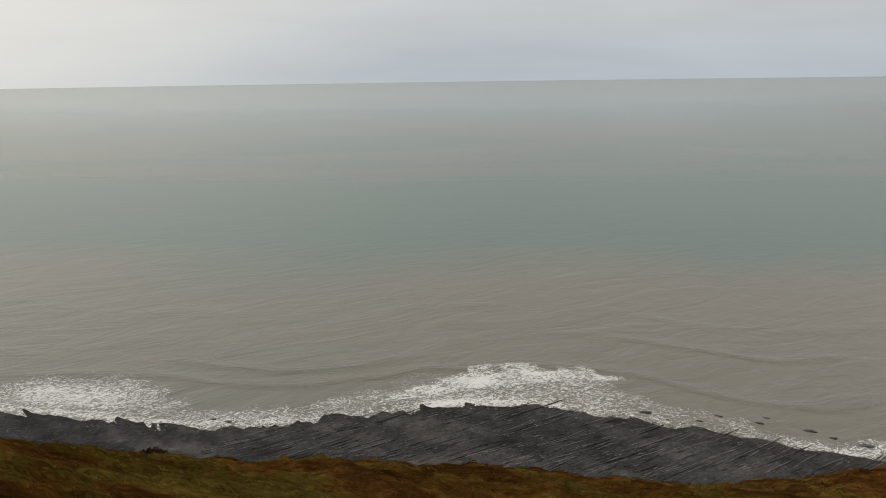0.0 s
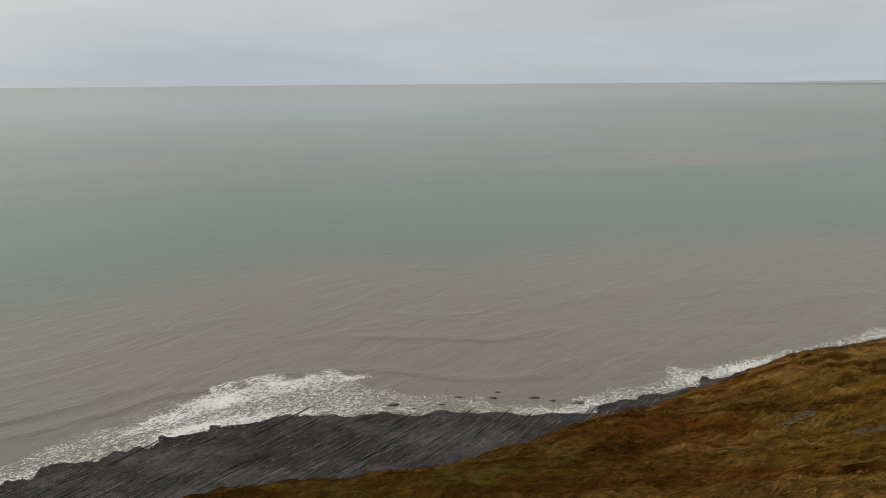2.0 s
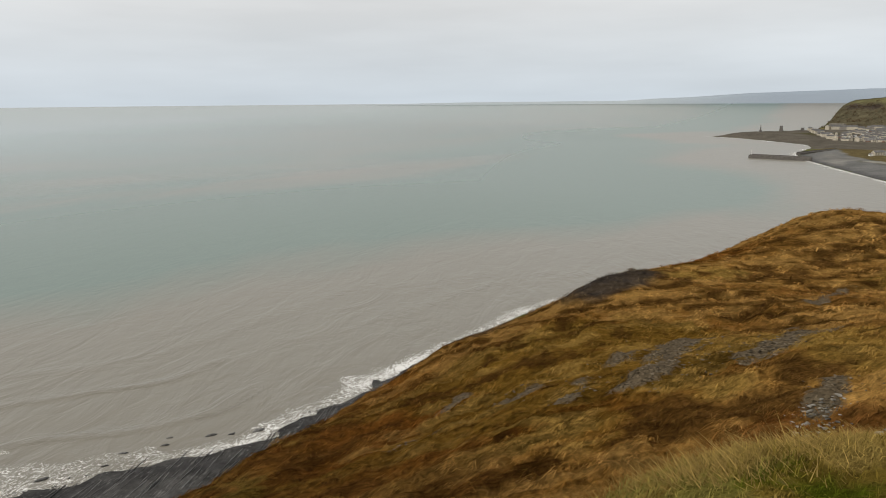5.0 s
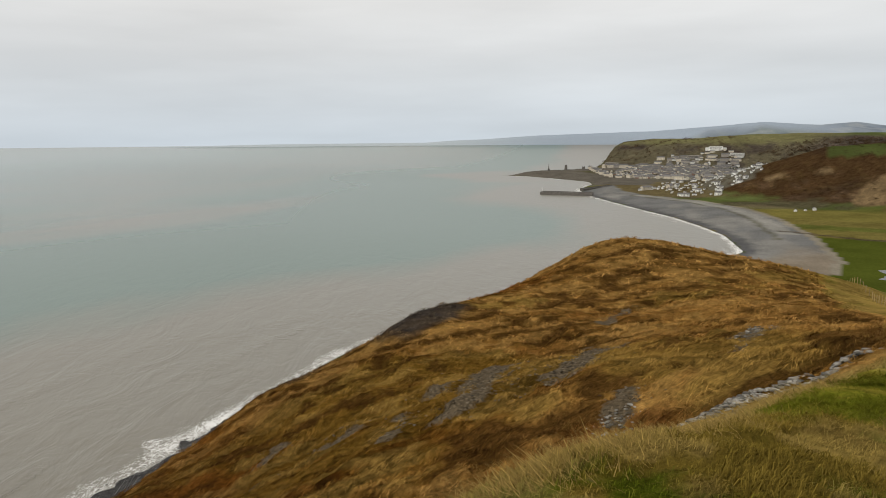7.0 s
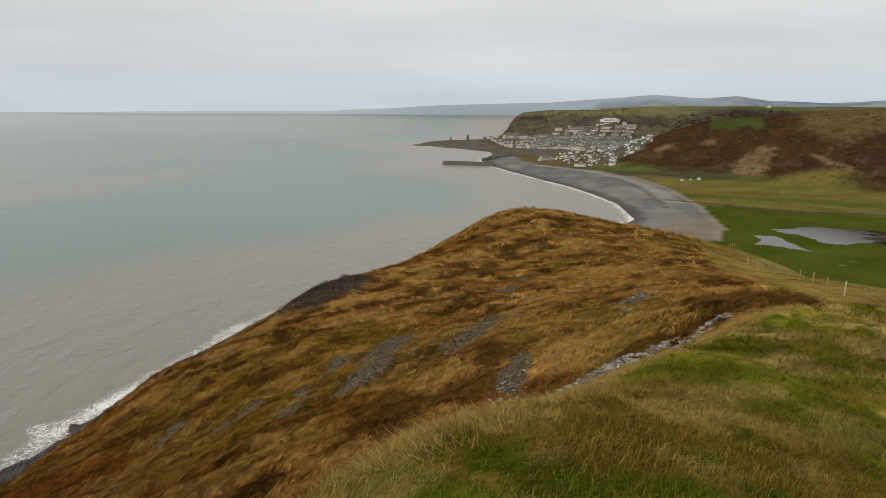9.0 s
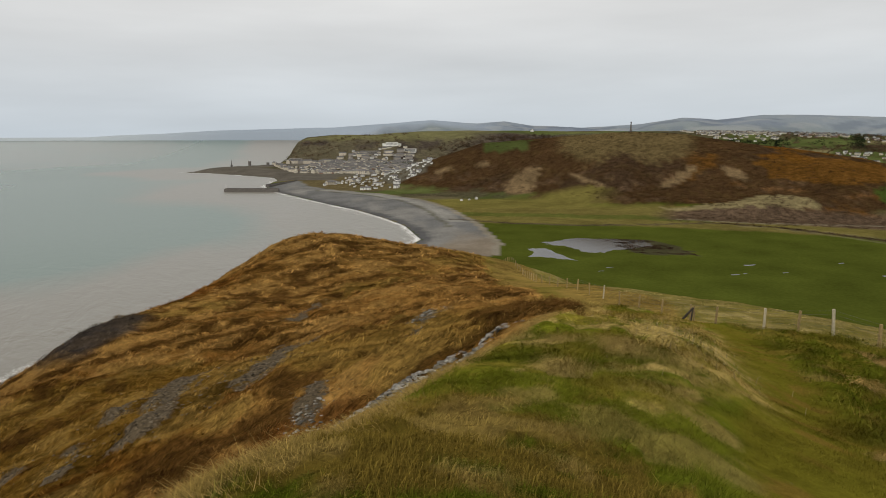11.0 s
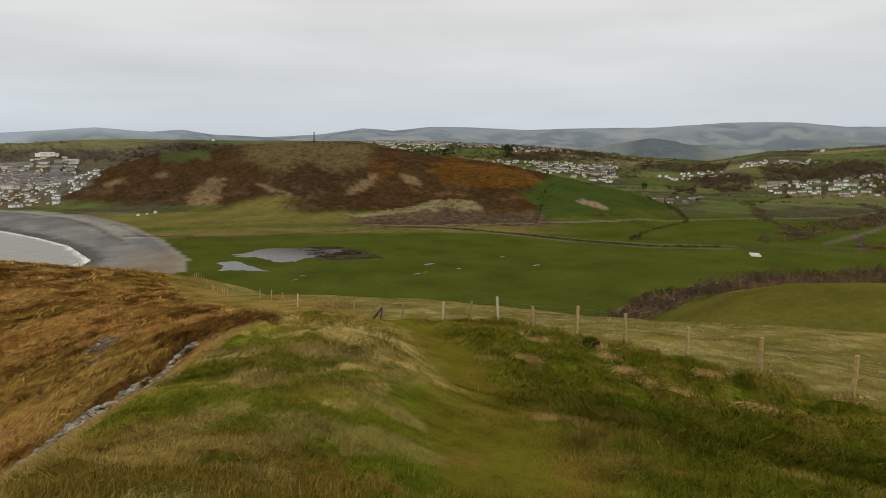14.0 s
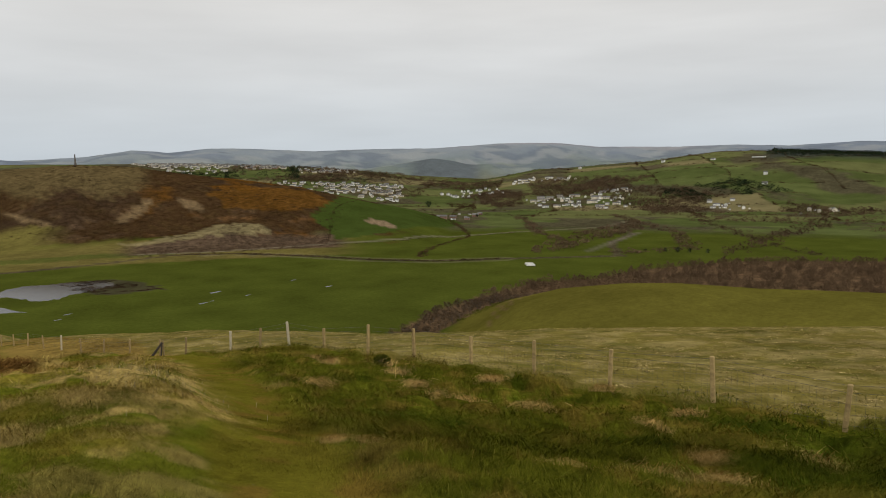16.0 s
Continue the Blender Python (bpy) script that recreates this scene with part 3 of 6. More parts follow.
def ground_cover(x, y, z):
    """Base colour, wildness and stoniness of the ground by what grows on it."""
    r, d = np.hypot(x, y), coast(x, y)
    n1, n2, n3 = fbm(x, y, 30, 4, 51), fbm(x, y, 9, 4, 52), fbm(x, y, 130, 4, 53)
    col = np.empty((len(x), 3))
    col[:] = (.068, .082, .013)
    wild, stone = np.zeros(len(x)), np.zeros(len(x))

    def lay(mask, colour, w=None):
        k = np.clip(mask, 0, 1)[:, None]
        col[:] = col * (1 - k) + np.array(colour) * k
        if w is not None:
            wild[:] = wild * (1 - k[:, 0]) + w * k[:, 0]

    # valley floor and farmland, field by field
    u, v = field_grid(x, y)
    plot = hash2(np.floor(u), np.floor(v), 7)
    farm = sstep(1150, 1300, r)
    lay(farm, (.080, .100, .030))
    lay(farm * (plot > .3), (.098, .118, .038))
    lay(farm * (plot > .6), (.122, .130, .048))
    lay(farm * (plot > .87), (.19, .165, .08))
    lay(farm * sstep(.15, .4, n3) * .8, (.075, .06, .04), .8)
    # rushes between the river and the hill
    a = np.degrees(np.arctan2(x, y))
    lay(sstep(880, 900, r + 8 * n2) * sstep(1130, 1090, r) * sstep(128, 122, a) * (z < 12) * (x > 700), (.145, .122, .036), .4)
    lay((np.abs(r - 985 - 10 * n1) < 22) * (a > 90) * (a < 112) * .8, (.085, .10, .022), .3)
    # the heath-covered hill
    hill = sstep(9, 16, z + 6 * n1) * sstep(960, 1020, r) * sstep(1850, 1700, r) * sstep(85, 87, a) * sstep(130.5, 129.5, a + 1.0 * n2 + .5 * n1)
    lay(hill, (.054, .031, .014), .8)
    lay(hill * sstep(0, .5, n3 + .3 * n2), (.048, .030, .017))
    lay(hill * sstep(.1, .55, n1 + n3) * sstep(108, 113, a), (.105, .048, .010))
    lay(hill * sstep(.42, .62, n1 + .35 * n2) * sstep(60, 45, z) * .35, (.13, .085, .05))
    lay(hill * sstep(.25, .6, n2 - .3 * n1) * .35, (.085, .055, .020))
    lay(hill * sstep(68, 84, z + 9 * n2 + 8 * np.sin(a * 1.3)) * sstep(111, 109.6, a) * sstep(99.5, 101, a) * .9, (.115, .086, .038))
    for px, py, lx, ly, turn in ((1275, -160, 60, 30, -20), (1147, -404, 44, 10, -58), (1205, -270, 52, 5, 24), (1170, -255, 24, 12, -60), (1428, -104, 30, 7, -70), (1468, -21, 26, 8, -65), (1121, -488, 26, 9, 12), (1235, -110, 40, 14, 60)):
        c, s = math.cos(radians(turn)), math.sin(radians(turn))
        u, v = ((x - px) * c + (y - py) * s) / lx, (-(x - px) * s + (y - py) * c) / ly
        lay(sstep(1.2, .8, np.hypot(u, v) + .4 * n2) * hill, (.165, .115, .06) if px != 1283 else (.118, .098, .040), .6)
    lay(inside(x, y, GREEN_SHOULDER) * (r > 1300), (.060, .074, .022), .1)
    lay(sstep(1060, 1090, r) * sstep(1240, 1200, r + 12 * n1) * sstep(86, 88, a) * sstep(106, 102, a + n1) * (z < 30), (.150, .130, .036), .3)
    lay(sstep(960, 985, r) * sstep(1090, 1060, r + 15 * n1) * sstep(107, 110, a) * sstep(126, 124, a), (.095, .065, .042), 1)
    lay(inside(x + 5 * n2, y + 5 * n2, PALE_FOOT) * .9, (.23, .19, .095), .5)
    lay(hill * inside(x + 10 * n2, y + 10 * n2, GORSE_SLOPE) * .6, (.135, .062, .010))
    lay(inside(x, y, SLOPING_FIELD) * 1.0, (.048, .070, .014), .1)
    lay(inside(x + 3 * n2, y + 3 * n2, SCAR) * 1.0, (.22, .16, .10), .5)
    # moor and mountains far off, the blue-grey of haze put into their colours
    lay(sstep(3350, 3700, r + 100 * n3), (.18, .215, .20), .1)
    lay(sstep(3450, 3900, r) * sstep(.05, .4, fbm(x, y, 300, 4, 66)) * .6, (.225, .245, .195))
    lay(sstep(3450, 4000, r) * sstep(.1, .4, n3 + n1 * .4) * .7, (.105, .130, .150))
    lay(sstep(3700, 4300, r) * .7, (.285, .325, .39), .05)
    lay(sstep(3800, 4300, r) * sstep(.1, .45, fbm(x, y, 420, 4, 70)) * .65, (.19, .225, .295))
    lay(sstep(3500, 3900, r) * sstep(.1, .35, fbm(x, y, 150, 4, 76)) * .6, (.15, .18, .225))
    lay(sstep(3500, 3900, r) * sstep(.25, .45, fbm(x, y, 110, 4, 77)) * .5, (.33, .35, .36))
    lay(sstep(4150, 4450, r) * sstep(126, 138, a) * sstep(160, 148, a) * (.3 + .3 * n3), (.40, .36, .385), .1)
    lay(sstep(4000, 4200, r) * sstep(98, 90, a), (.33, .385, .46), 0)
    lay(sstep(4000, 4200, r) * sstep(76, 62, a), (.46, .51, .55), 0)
    # wooded slopes of the northern hills
    lay(sstep(2450, 2700, r) * sstep(3080, 3000, r) * sstep(86, 80, a) * sstep(60, 20, np.abs(z - 60)), (.085, .07, .052), 1)
    lay(sstep(2600, 2750, r) * sstep(3000, 2900, r) * sstep(84, 88, a) * sstep(112, 100, a), (.075, .06, .05), 1)
    # the foothill, haze blue mixed into its colour as well
    lay(sstep(3380, 3500, r) * sstep(3900, 3850, r) * sstep(130, 131.5, a) * sstep(137, 135.5, a), (.12, .14, .155), .4)
    lay(sstep(2500, 2700, r) * sstep(157, 159, a + .3 * n1) * sstep(50, 70, z) * (r < 3100), (.04, .048, .042), 1)
    bluff = sstep(2440, 2560, r) * sstep(3120, 3060, r) * sstep(96, 90, a + 2 * n3)
    lay(bluff * (z > 10), (.105, .092, .058), .9)
    lay(bluff * sstep(.1, .45, n3 + .3 * n1), (.062, .05, .04))
    lay(bluff * sstep(88, 100, z + 8 * n1), (.15, .142, .066), .3)
    # town streets
    lay(inside(x, y, TOWN) * 1.0, (.115, .105, .080), .5)
    lay(sstep(1400, 1440, r) * sstep(1950, 1850, r) * sstep(89, 87.5, a + .5 * n2) * (z < 12) * (d > 20), (.125, .10, .05), .5)
    lay(sstep(-4, 0, d) * sstep(190, 150, d + 6 * n2) * (x > 1740) * (y > 250) * (r < 2620), (.12, .108, .09), .3)
    # shore: shingle, sand, lane
    shingle = inside(x + 2.5 * n2, y + 2.5 * n2, SHINGLE) * (d > -30)
    lay(shingle * 1.0, (.165, .165, .163), .1)
    lay(shingle * sstep(.0, .5, fbm(x * .35, y, 45, 3, 64)), (.215, .21, .198))
    lay(shingle * sstep(20, 8, d + 5 * n2), (.11, .11, .113))
    lay(shingle * sstep(14, 7, np.abs(near_line(x, y, BACK_LANE) - 22) + 4 * n2) * (x > 900), (.27, .262, .24))
    lay(shingle * sstep(5, 2, np.abs(near_line(x, y, BACK_LANE) - 38) + 3 * n2) * (x > 850) * .7, (.11, .105, .075))
    lay(shingle * sstep(840, 700, x + 30 * n1) * sstep(28, 50, d), (.225, .188, .145), .1)
    lay((near_line(x, y, BACK_LANE) < 4.5) * 1.0, (.24, .215, .17), 0)
    lay(sstep(7, 3, near_line(x, y, TRACK)) * .55 * (r < 1400), (.24, .215, .15), 0)
    lay(sstep(5, 2, np.abs(near_line(x, y, RIVER[4:10]) - 13)) * .3 * (r < 940), (.23, .20, .13), 0)
    lay((near_line(x, y, RIVER) < 6) * (r > 500) * .8, (.075, .058, .04), 1)
    lay(sstep(9, 2, near_line(x, y, [(524, -751), (557, -853), (607, -1011)])) * .3, (.25, .22, .18), .5)
    lay(inside(x + 8 * n2, y + 8 * n2, [(700, -180), (752, -180), (742, -236), (690, -246), (640, -256), (650, -200)]) * .75, (.055, .045, .032), .3)
    # the rocky foreshore under the cliff
    ledge = sstep(-16, -10, d) * sstep(9, 6, z) * (r < 340)
    lay(ledge, (.056, .055, .056), .8)
    lay(ledge * sstep(.0, .4, fbm(x * .55 + y * .83, (y * .55 - x * .83) * .3, 9, 3, 42)) * .6, (.10, .098, .095))
    lay(ledge * sstep(34, 44, d + 4 * n2) * sstep(30, -20, x), (.125, .122, .118), .3)
    # the spur with its wood
    lay(inside(x, y, WOOD) * 1.0, (.12, .078, .044), 1)
    spur = (a > 128) * (r > 180) * (r < 640) * sstep(12, 20, z)
    lay(spur * (1 - inside(x, y, WOOD)), (.120, .108, .020), .2)
    lay(spur * (np.abs(np.sin((x * .8 + y * .6) / 1.5)) > .75) * inside(x, y, [(250, -260), (300, -330), (345, -440), (300, -420)]), (.15, .11, .04), .5)
    # the headland
    head = sstep(430, 380, r) * sstep(8, 14, z) * (1 - (a > 128) * (r > 150))
    east = sstep(-16.2, -17.6, y + .6 * n2 + 3.5 * sstep(40, 60, x))   # beyond the fence
    lip = lip_line(x) - n2 * (.1 + 1.6 * sstep(12, 24, x))
    crown = (1 - east) * sstep(lip + .25, lip - .25 - .6 * sstep(10, 20, x), y)             # green top of the ridge
    slope = (1 - east) * (1 - crown) * head
    # dead growth on the seaward slope, streaked down the fall of the ground
    u, v = fall_line(x, y)
    n4, n5, n6 = fbm(u * .6, v, 1.9, 4, 65), fbm(u * .6, v, 8, 4, 68), fbm(u * .7, v, 30, 3, 69)
    steep = y / np.maximum(x, 1)
    lay(slope, (.265, .132, .029), 1)
    lay(slope * sstep(-.15, .35, .5 * n6 + .7 * n5 + .35 * n4) * .85, (.160, .058, .011))
    lay(slope * sstep(.5, .1, steep + .15 * n5) * sstep(14, 30, x) * .75, (.37, .205, .055))
    lay(slope * sstep(.0, .4, n4 - .3 * n5) * .75, (.43, .25, .074))
    lay(slope * sstep(.15, .5, fbm(u * .6, v, 14, 4, 57) - .15 + .3 * n4) * .45, (.20, .145, .026))
    lay(slope * sstep(.1, .45, -n4 - n5 * .4) * .75, (.055, .025, .008))
    lay(slope * sstep(70, 20, x + 12 * n5) * sstep(62, 40, a + 8 * n5) * .65, (.105, .046, .012))
    lay(slope * sstep(44, 24, a) * sstep(.0, .4, n4 + .5 * n5) * .6, (.12, .108, .020))
    lay(slope * sstep(1.15, .75, np.hypot((x - 17) / 7, (y - 4.5) / 3.2) + .35 * n5 + .2 * n4) * .8, (.12, .040, .009))
    # the turf on top
    lay(head * crown, (.105, .112, .009), .85)
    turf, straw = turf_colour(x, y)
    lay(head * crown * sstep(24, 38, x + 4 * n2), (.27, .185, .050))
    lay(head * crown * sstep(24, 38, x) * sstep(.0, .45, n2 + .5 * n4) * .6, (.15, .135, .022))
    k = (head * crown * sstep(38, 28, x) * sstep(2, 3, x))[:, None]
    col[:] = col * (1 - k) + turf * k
    wild[:] = wild * (1 - .8 * head * crown * sstep(1.6, .8, near_line(x, y, PATH)))
    # cropped pasture
    lay(head * east, (.20, .165, .042), .45)
    lay(head * east * sstep(-.2, .4, fbm(x, y * .7, 1.1, 3, 56)) * .55, (.36, .285, .12))
    lay(head * east * sstep(.0, .5, fbm(x, y, 2.2, 3, 67)) * .5, (.10, .100, .020))
    # bare scree among the grass
    for ax, ay, bx, by, w in SCREES:
        t = np.clip(((x - ax) * (bx - ax) + (y - ay) * (by - ay)) / ((bx - ax) ** 2 + (by - ay) ** 2), 0, 1)
        q = np.hypot(x - ax - t * (bx - ax), y - ay - t * (by - ay)) / (1.5 * w)
        stone[:] = np.maximum(stone, head * sstep(1.1, .35, q + .8 * n4 + .4 * n5))
    shale = head * sstep(1.2, .7, np.hypot((x - 81) / 10, (y - 41) / 5) + .3 * n2)
    lay(.9 * np.maximum(shale, head * slope * sstep(44, 50, y + 3 * n2) * (x > 60) * .8), (.055, .05, .047), .8)
    return col, wild, stone


WOOD = [(322, -262), (355, -285), (387, -349), (408, -428), (422, -520), (393, -572), (392, -653), (349, -788), (227, -904), (60, -930), (80, -690), (239, -618), (304, -588), (352, -492), (345, -400), (318, -320)]
PATH = [(5.4, -3.4), (6.3, -3.9), (8.2, -4.5), (13.2, -6.9), (25, -11.2), (36, -12.5), (60, -12.5), (120, -13.5)]
PALE_FOOT = [(1041, -328), (1020, -367), (1020, -434), (1035, -481), (1020, -515), (959, -533), (938, -532), (949, -479), (974, -414), (1002, -360)]
GORSE_SLOPE = [(1162, -539), (1143, -635), (1090, -700), (1005, -693), (1000, -610), (1089, -527)]
GREEN_SHOULDER = [(1600, -112), (1500, -212), (1429, -189), (1486, -103)]
SCAR = [(915, -683), (920, -700), (885, -714), (852, -706), (872, -690)]
TOWN = [(1760, 200), (2440, 560), (2700, 540), (2600, -60), (1700, -20), (1500, 20), (1480, 160)]
SCREES = [(54.6, 11.2, 34.9, 9.4, 1.5), (54.9, 20.4, 32.3, 13.7, 1.5), (46.3, 21.2, 43.1, 20.8, .9), (38.3, 24.2, 34.8, 24.1, .9), (36.6, 19.8, 30.3, 17.2, .7), (38.7, 31.2, 35.2, 29.4, .7),
          (31.0, 26.8, 28.2, 28.4, .8), (29.2, 4.8, 24.3, 4.3, .5), (87.5, 14.8, 73.6, 14.9, .8), (59.2, -1.5, 33.7, .7, .5)]
SHINGLE = [(600, 120), (690, 35), (782, 14), (904, 38), (997, 75), (1085, 117), (1307, 249), (1435, 320), (1560, 375), (1720, 330), (1544, 280), (1421, 200), (1331, 100), (1220, 22), (1065, -24), (879, -56),
           (800, -65), (760, -68), (720, -68), (685, -67), (655, -63), (640, -50), (625, -20), (600, 20)]
SLOPING_FIELD = [(862, -590), (905, -612), (969, -617), (1020, -690), (1072, -752), (1045, -772), (1032, -800), (1100, -870), (1160, -930), (1100, -1010), (960, -960), (870, -820), (840, -690)]

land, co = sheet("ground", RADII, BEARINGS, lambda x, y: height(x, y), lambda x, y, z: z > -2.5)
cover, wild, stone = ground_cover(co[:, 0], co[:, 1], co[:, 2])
cover *= (1 - (.10 + .30 * sstep(-.5, 1.5, co[:, 1] - lip_line(co[:, 0]))) * (wild > .8) * sstep(190, 120, np.hypot(co[:, 0], co[:, 1])))[:, None]      # thatch and soil under the long grass, with shade between the tufts coloured in
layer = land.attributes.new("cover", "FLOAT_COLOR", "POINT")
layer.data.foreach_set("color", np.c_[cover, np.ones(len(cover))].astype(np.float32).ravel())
float_layer(land, "wild", wild)
float_layer(land, "stone", stone)
float_layer(land, "calm", sstep(3300, 4000, np.hypot(co[:, 0], co[:, 1])))
land.materials.append(GROUND)
ground = tagged(new("ground", land), "grassy headland, green valley floor and brown hills", "ground", kind="structure")


def sea_level(x, y):
    """Flat, but for the far rim, which stands in for the distance past the last thing built."""
    r = np.hypot(x, y)
    d = -coast(x, y) + 7 * fbm(x, y, 60, 3, 74)
    front = .0
    for off, tall in ((34, .55), (52, .6), (78, .5), (112, .4)):       # swells coming in
        s = d - off
        front = front + tall * np.exp(-(s / np.where(s < 0, 1.6, 5.0)) ** 2) * sstep(-.25, .3, fbm(x, y * .3, 70, 2, 75 + off))
    front = front * (r < 480) * (r > 150)
    return front + 88.0 * np.clip((r - 2600) / 2280, 0, 1) ** 2


def surf(x, y, d):
    """How much foam lies on the water d metres off the shore."""
    n = fbm(x, y, 24, 3, 71)
    m = fbm(x, y, 7, 3, 73)
    wide = 15 + 22 * np.exp(-((x - 15) / 60) ** 2) + 20 * np.exp(-((x + 140) / 40) ** 2) - 3 * np.exp(-((x + 70) / 25) ** 2) + 6 * n
    wide = np.where(x > 105, 8 + 6 * n, wide)
    lace = sstep(wide * 1.2, wide * .7, d + 4 * m) * (.36 + .18 * n)
    # the breaker: a sharp front towards the shore, a ragged back, tapering to a point
    front = np.interp(x, [-30, -17, 0, 20, 45, 72], [238, 243, 248, 253, 256, 257])
    back = np.interp(x, [-30, -17, 0, 12, 36, 62, 74], [240, 250, 263, 273, 273, 266, 256])
    breaker = sstep(-1, .8, y - front) * sstep(2, -4, y + 6 * m - back) * (.74 + .25 * m) * (x > -30) * (x < 76)
    break_b = np.exp(-((d - 16) / 12) ** 2) * np.exp(-((x + 145) / 30) ** 4) * .8
    rim = np.exp(-((d - 3) / 4.5) ** 2) * (.66 + .4 * n)
    far_side = np.exp(-((d - 5) / 4) ** 2) * (.5 + .5 * n) * sstep(90, 120, x)
    line = np.exp(-((d - 3) / (4 + 2 * n)) ** 2) * 1.0 + np.exp(-((d - 18) / 3) ** 2) * (.2 + .3 * n)
    return np.where(x > 640, line * (np.hypot(x, y) < 2450), np.maximum.reduce([lace, breaker, break_b, rim, far_side])) * sstep(-12, -3, d)


SEA_R = np.concatenate([np.geomspace(150, 330, 150), np.geomspace(332, 4880, 170)])
water, co = sheet("sea", SEA_R, np.concatenate([np.arange(-42, 100, .48), np.arange(100, 318, 3.0)]), sea_level,
                  lambda x, y, z: (coast(x, y) < 40) & (np.hypot(x, y) > 140))
off = -coast(co[:, 0], co[:, 1])
rr = np.hypot(co[:, 0], co[:, 1])
float_layer(water, "off", off)
float_layer(water, "foam", surf(co[:, 0], co[:, 1], off))
band = fbm(co[:, 0] * .3, co[:, 1], 330, 3, 72)
silt = sstep(330, 120, off + 60 * band) * (.7 + .3 * sstep(-60, 90, co[:, 0])) + sstep(420, 700, off + 120 * band) * sstep(2600, 1200, off) * .42
float_layer(water, "silt", np.clip(silt, 0, 1))
water.materials.append(SEA)
sea = tagged(new("sea", water), "calm silty grey-green sea with foam along the shore", "sea", kind="structure")

# ---------------------------------------------------------------- helpers for the things


def part(name, bm, material, parent=None, label=""):
    """One mesh object from a bmesh, under a thing or a part."""
    me = bpy.data.meshes.new(name)
    bm.to_mesh(me)
    bm.free()
    me.materials.append(material)
    ob = new(name, me)
    if parent is not None:
        ob.parent = parent
    if label:
        tagged(ob, label)
    return ob


def block(bm, x0, y0, z0, x1, y1, z1, taper=1.0):
    """A box from corner to corner, its top drawn in by taper."""
    cx, cy = (x0 + x1) / 2, (y0 + y1) / 2
    v = []
    for z, k in ((z0, 1.0), (z1, taper)):
        for x, y in ((x0, y0), (x1, y0), (x1, y1), (x0, y1)):
            v.append(bm.verts.new((cx + (x - cx) * k, cy + (y - cy) * k, z)))
    for f in ((3, 2, 1, 0), (4, 5, 6, 7), (0, 1, 5, 4), (1, 2, 6, 5), (2, 3, 7, 6), (3, 0, 4, 7)):
        bm.faces.new([v[i] for i in f])
    return bm


def stick(bm, a, b, ra, rb, sides=5):
    """A tapered round bar between two points."""
    a, b = Vector(a), Vector(b)
    q = (b - a).to_track_quat("Z", "Y")
    rings = []
    for c, r in ((a, ra), (b, rb)):
        rings.append([bm.verts.new(c + q @ Vector((r * math.cos(k * math.tau / sides), r * math.sin(k * math.tau / sides), 0))) for k in range(sides)])
    for k in range(sides):
        bm.faces.new((rings[0][k], rings[0][(k + 1) % sides], rings[1][(k + 1) % sides], rings[1][k]))
    bm.faces.new(rings[1])
    bm.faces.new(rings[0][::-1])
    return bm


def soup(name, verts, faces, material, smooth=False):
    """One mesh object from arrays of points and equal-sided faces."""
    faces = np.asarray(faces, np.int32)
    me = bpy.data.meshes.new(name)
    me.vertices.add(len(verts)), me.loops.add(faces.size), me.polygons.add(len(faces))
    me.vertices.foreach_set("co", np.asarray(verts, np.float32).ravel())
    me.loops.foreach_set("vertex_index", faces.ravel())
    me.polygons.foreach_set("loop_start", np.arange(0, faces.size, faces.shape[1], dtype=np.int32))
    if smooth:
        me.polygons.foreach_set("use_smooth", np.ones(len(faces), bool))
    me.update()
    me.materials.append(material)
    return new(name, me)


def strew(protos, pos, size, turn, squash=None):
    """Copies of small triangle shapes (verts, faces) at many places, as arrays."""
    vs, fs, base = [], [], 0
    which = np.arange(len(pos)) % len(protos)
    squash = np.ones((len(pos), 3)) if squash is None else squash
    for k, (v, f) in enumerate(protos):
        m = which == k
        p, s, t, q = pos[m], size[m], turn[m], squash[m]
        c, sn = np.cos(t)[:, None], np.sin(t)[:, None]
        w = v[None] * (s[:, None] * q)[:, None, :]
        x, y = w[..., 0] * c - w[..., 1] * sn, w[..., 0] * sn + w[..., 1] * c
        w = np.stack([x, y, w[..., 2]], -1) + p[:, None, :]
        vs.append(w.reshape(-1, 3))
        fs.append((f[None] + (np.arange(len(p)) * len(v))[:, None, None] + base).reshape(-1, f.shape[1]))
        base += len(p) * len(v)
    return np.concatenate(vs), np.concatenate(fs)


def grounded(x, y, sink=0.0):
    return np.stack([x, y, height(x, y) - sink], -1)


def on_ground(x, y):
    return float(height(np.array([float(x)]), np.array([float(y)]))[0])


def in_poly(rng, poly, n):
    """n random points inside a polygon."""
    p = np.array(poly, float)
    out = np.zeros((0, 2))
    while len(out) < n:
        q = p.min(0) + rng.random((n * 3, 2)) * (p.max(0) - p.min(0))
        out = np.vstack([out, q[inside(q[:, 0], q[:, 1], poly)]])
    return out[:n]


def along(line, step):
    """Points every step metres along a polyline."""
    line = np.array(line, float)
    seg = np.hypot(*np.diff(line, axis=0).T)
    s = np.concatenate([[0], np.cumsum(seg)])
    t = np.arange(0, s[-1], step)
    return np.stack([np.interp(t, s, line[:, 0]), np.interp(t, s, line[:, 1])], -1)


